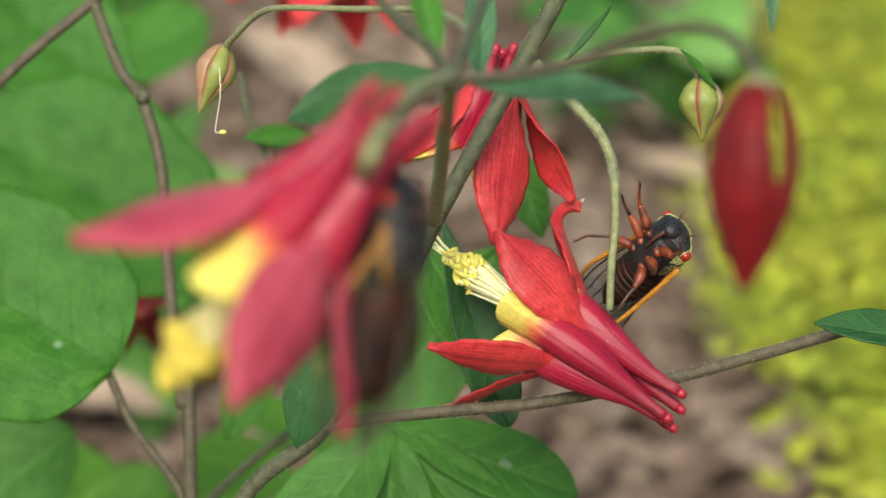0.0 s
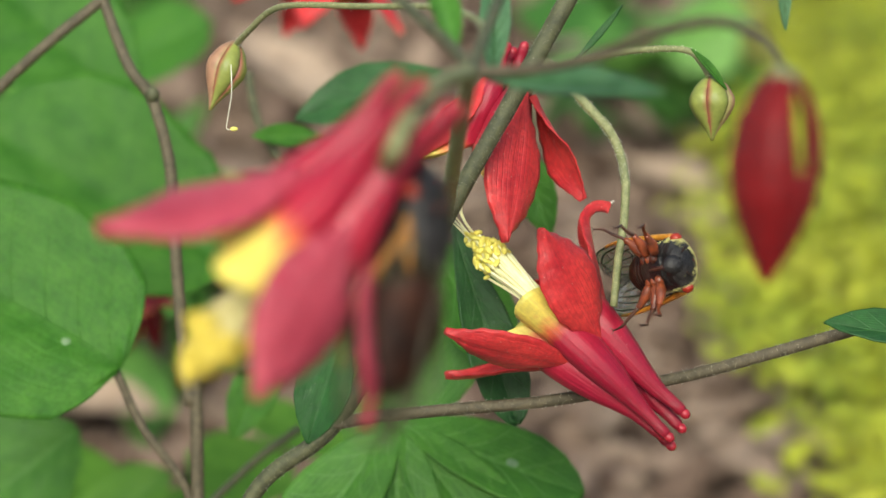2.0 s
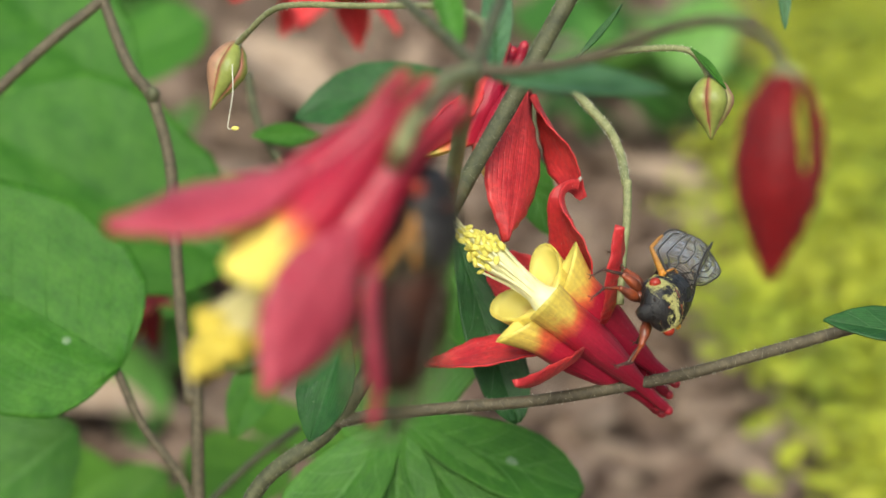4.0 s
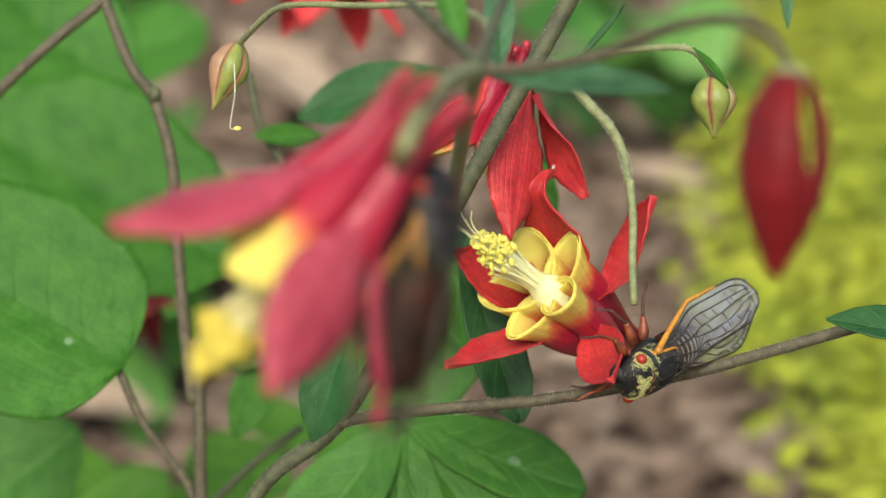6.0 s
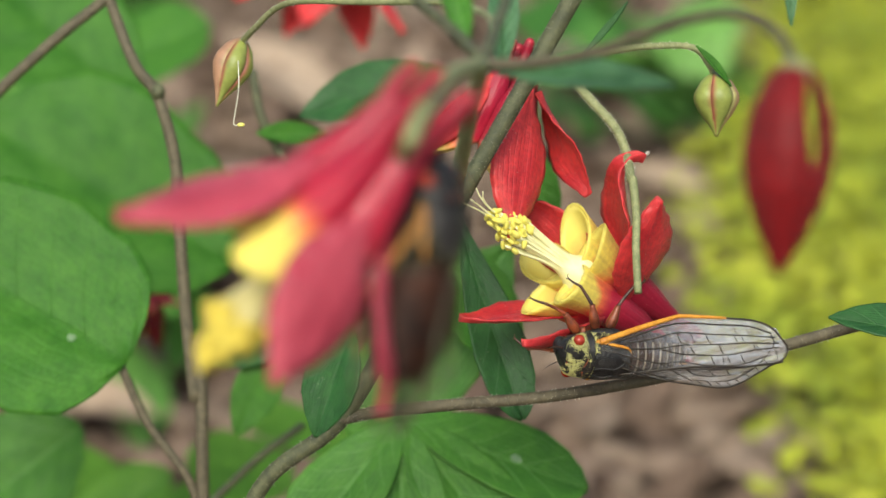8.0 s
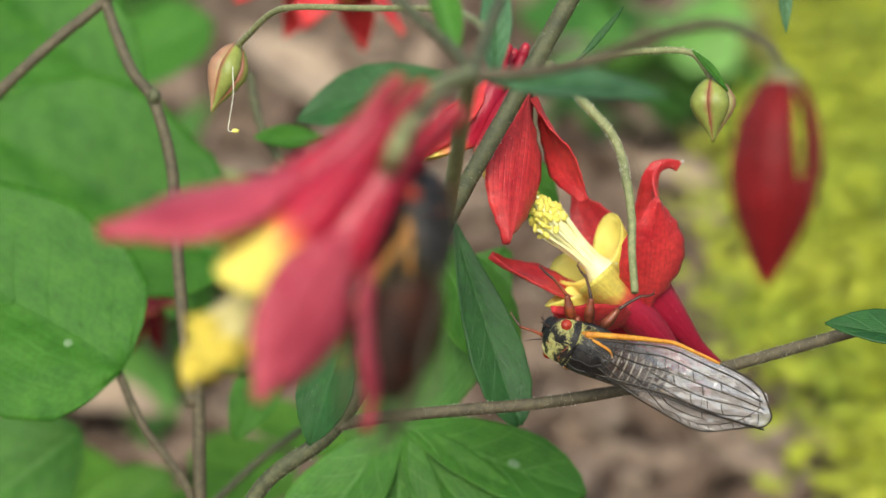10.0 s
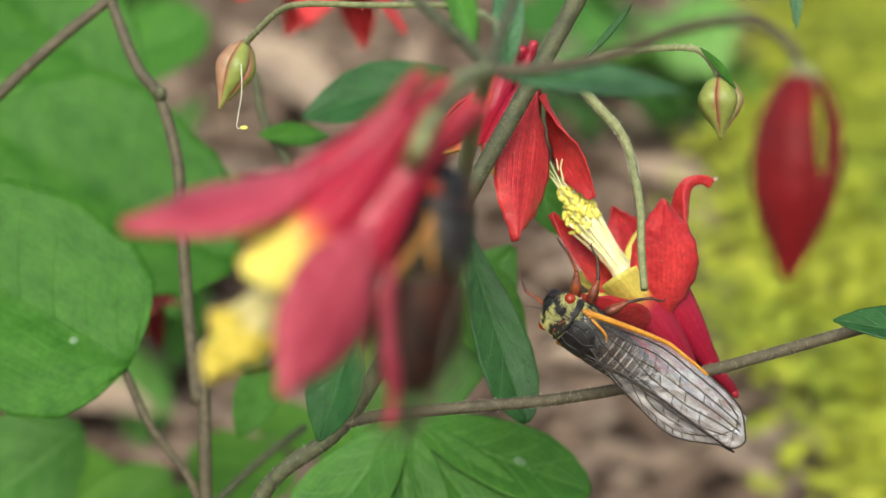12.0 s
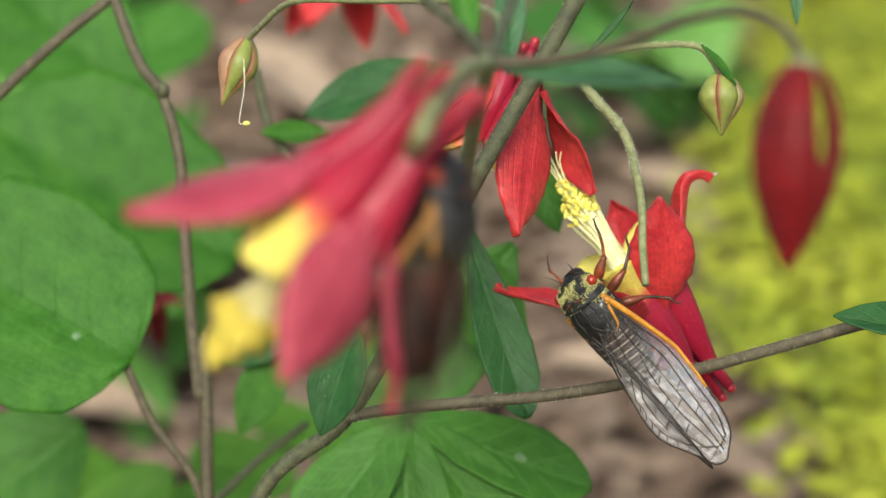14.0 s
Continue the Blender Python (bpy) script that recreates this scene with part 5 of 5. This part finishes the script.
def motions():
    walk(main_flower, [
        (0.0, basis((0.0188, -0.0023, 0.2864), (-0.780, 0.484, 0.397), (0.599, -0.099, 0.794))),
        (1.0, basis((0.0188, -0.0034, 0.2864), (-0.744, 0.457, 0.487), (0.599, -0.099, 0.794))),
        (1.5, basis((0.0190, -0.0035, 0.2863), (-0.719, 0.451, 0.529), (0.599, -0.099, 0.794))),
        (3.0, basis((0.0193, -0.0031, 0.2873), (-0.725, 0.331, 0.604), (0.599, -0.099, 0.794))),
        (5.5, basis((0.0168, 0.0037, 0.2881), (-0.590, -0.455, 0.667), (0.550, 0.080, 0.831))),
        (6.0, basis((0.0172, 0.0039, 0.2886), (-0.615, -0.436, 0.658), (0.570, 0.040, 0.821))),
        (7.5, basis((0.0218, 0.0054, 0.2900), (-0.743, -0.300, 0.598), (0.590, -0.217, 0.777))),
        (8.0, basis((0.0222, 0.0056, 0.2905), (-0.744, -0.248, 0.621), (0.640, -0.363, 0.677))),
        (10.5, basis((0.0289, 0.0109, 0.2874), (-0.659, 0.066, 0.749), (0.676, -0.199, 0.710))),
        (12.5, basis((0.0304, 0.0101, 0.2860), (-0.580, 0.161, 0.798), (0.680, -0.204, 0.704))),
        (14.0, basis((0.0298, 0.0103, 0.2865), (-0.580, 0.161, 0.798), (0.680, -0.204, 0.704))),
    ])
    walk(main_cicada, [
        (0.0, headed((0.0338, 0.0042, 0.2969), (0.500, -0.415, 0.760), (0.800, 0.556, -0.225))),
        (1.5, headed((0.0328, -0.0060, 0.2988), (0.450, -0.732, 0.511), (0.858, 0.505, -0.095))),
        (3.0, headed((0.0327, -0.0178, 0.3048), (-0.251, -0.930, 0.268), (0.902, -0.101, 0.419))),
        (5.5, headed((0.0324, -0.0071, 0.2831), (-0.350, -0.930, -0.110), (0.796, -0.582, -0.166))),
        (6.0, headed((0.0312, -0.0101, 0.2840), (-0.615, -0.788, -0.035), (0.742, -0.598, -0.303))),
        (6.5, headed((0.0289, -0.0113, 0.2832), (-0.688, -0.725, -0.013), (0.647, -0.702, -0.298))),
        (7.0, headed((0.0261, -0.0121, 0.2843), (-0.811, -0.584, -0.038), (0.400, -0.810, -0.420))),
        (7.5, headed((0.0240, -0.0127, 0.2852), (-0.938, -0.345, -0.046), (0.180, -0.880, -0.480))),
        (8.0, headed((0.0235, -0.0123, 0.2861), (-0.959, -0.262, 0.106), (0.060, -0.920, -0.440))),
        (10.5, headed((0.0212, -0.0116, 0.2876), (-0.903, 0.083, 0.421), (-0.320, -0.910, -0.400))),
        (12.5, headed((0.0195, -0.0107, 0.2902), (-0.761, 0.147, 0.632), (-0.430, -0.910, -0.220))),
        (14.0, headed((0.0215, -0.0099, 0.2908), (-0.641, 0.192, 0.743), (-0.500, -0.900, -0.190))),
    ])
    walk(low_stalk, [
        (0.0, basis((0.0270, -0.0007, 0.3109), (0.050, 0.464, 0.884), (1, 0, 0))),
        (1.5, basis((0.0269, -0.0008, 0.3111), (0.089, 0.463, 0.882), (1, 0, 0))),
        (3.0, basis((0.0272, -0.0009, 0.3112), (0.118, 0.504, 0.855), (1, 0, 0))),
        (5.5, basis((0.0272, -0.0010, 0.3110), (-0.020, 0.549, 0.836), (1, 0, 0))),
        (7.5, basis((0.0272, -0.0011, 0.3111), (0.000, 0.588, 0.809), (1, 0, 0))),
        (8.0, basis((0.0272, -0.0010, 0.3111), (-0.010, 0.720, 0.690), (1, 0, 0))),
        (10.5, basis((0.0271, -0.0008, 0.3111), (-0.017, 0.798, 0.602), (1, 0, 0))),
        (14.0, basis((0.0272, -0.0011, 0.3111), (-0.017, 0.798, 0.602), (1, 0, 0))),
    ])
    # the insect feels about with its legs
    for k, ob in enumerate(q for q in main_cicada.children if q.name.split(".")[0] == "leg"):
        swing = random.Random(40 + k)
        walk(ob, [(t, pose(0, 0, 0, swing.uniform(-4, 4), swing.uniform(-4, 4), swing.uniform(-5, 5))) for t in (0.0, 0.8, 1.6, 2.4, 3.2, 4.2, 5.3, 6.2, 7.0, 7.6, 8.2, 9.2, 10.3, 11.2, 12.0, 12.8, 14.0)])
    # the sepals open as the bloom is bent over: (seconds, degrees outwards, degrees round the bloom, degrees of lean)
    opening = (
        ((0.0, 0, 0), (3.2, 0, 0), (5.5, -10, 0), (7.0, -4, -8), (8.0, 10, -5), (10.5, 10, 1), (12.5, 5, -5), (14.0, 5, -8)),
        ((0.0, 0, 0), (3.2, 0, 0), (5.5, -16, 16), (7.0, -16, 12), (10.5, 0, -10), (14.0, 0, -10)),
        ((0.0, 12, 2), (1.5, 8, -2), (3.0, 12, -14), (5.5, 8, 14), (6.5, -9, 26), (8.0, -9, 36), (10.5, -28, 5), (12.5, -40, -10), (13.2, -20, -4), (14.0, 0, 12)),
        ((0.0, 0, -22), (1.5, 2, -14), (3.0, 10, -18), (5.5, 45, 18), (6.5, 18, 0), (7.0, 10, -8), (8.0, 8, 4), (10.5, 10, 10), (14.0, 12, 10)),
        ((0.0, -9, 1), (1.5, 4, -4), (3.0, 10, -2), (5.5, 38, 22, -8), (6.5, 28, 10, -24), (7.0, 22, 0, -37), (8.0, 6, -3, -50), (10.5, -8, -18, -39), (12.5, -16, -20, -33), (14.0, -10, -20, -30)),
    )
    base, back = pose(3.8 * MM, 0, -3.2 * MM), pose(-3.8 * MM, 0, 3.2 * MM)
    for ob, rows in zip((q for q in main_flower.children if q.name.split(".")[0] == "sepal"), opening):
        walk(ob, [(t, pose(0, 0, 0, 0, 0, ob["turn"] + z) @ base @ pose(0, 0, 0, *(lean or [0]), a, 0) @ back) for t, a, z, *lean in rows])


motions()
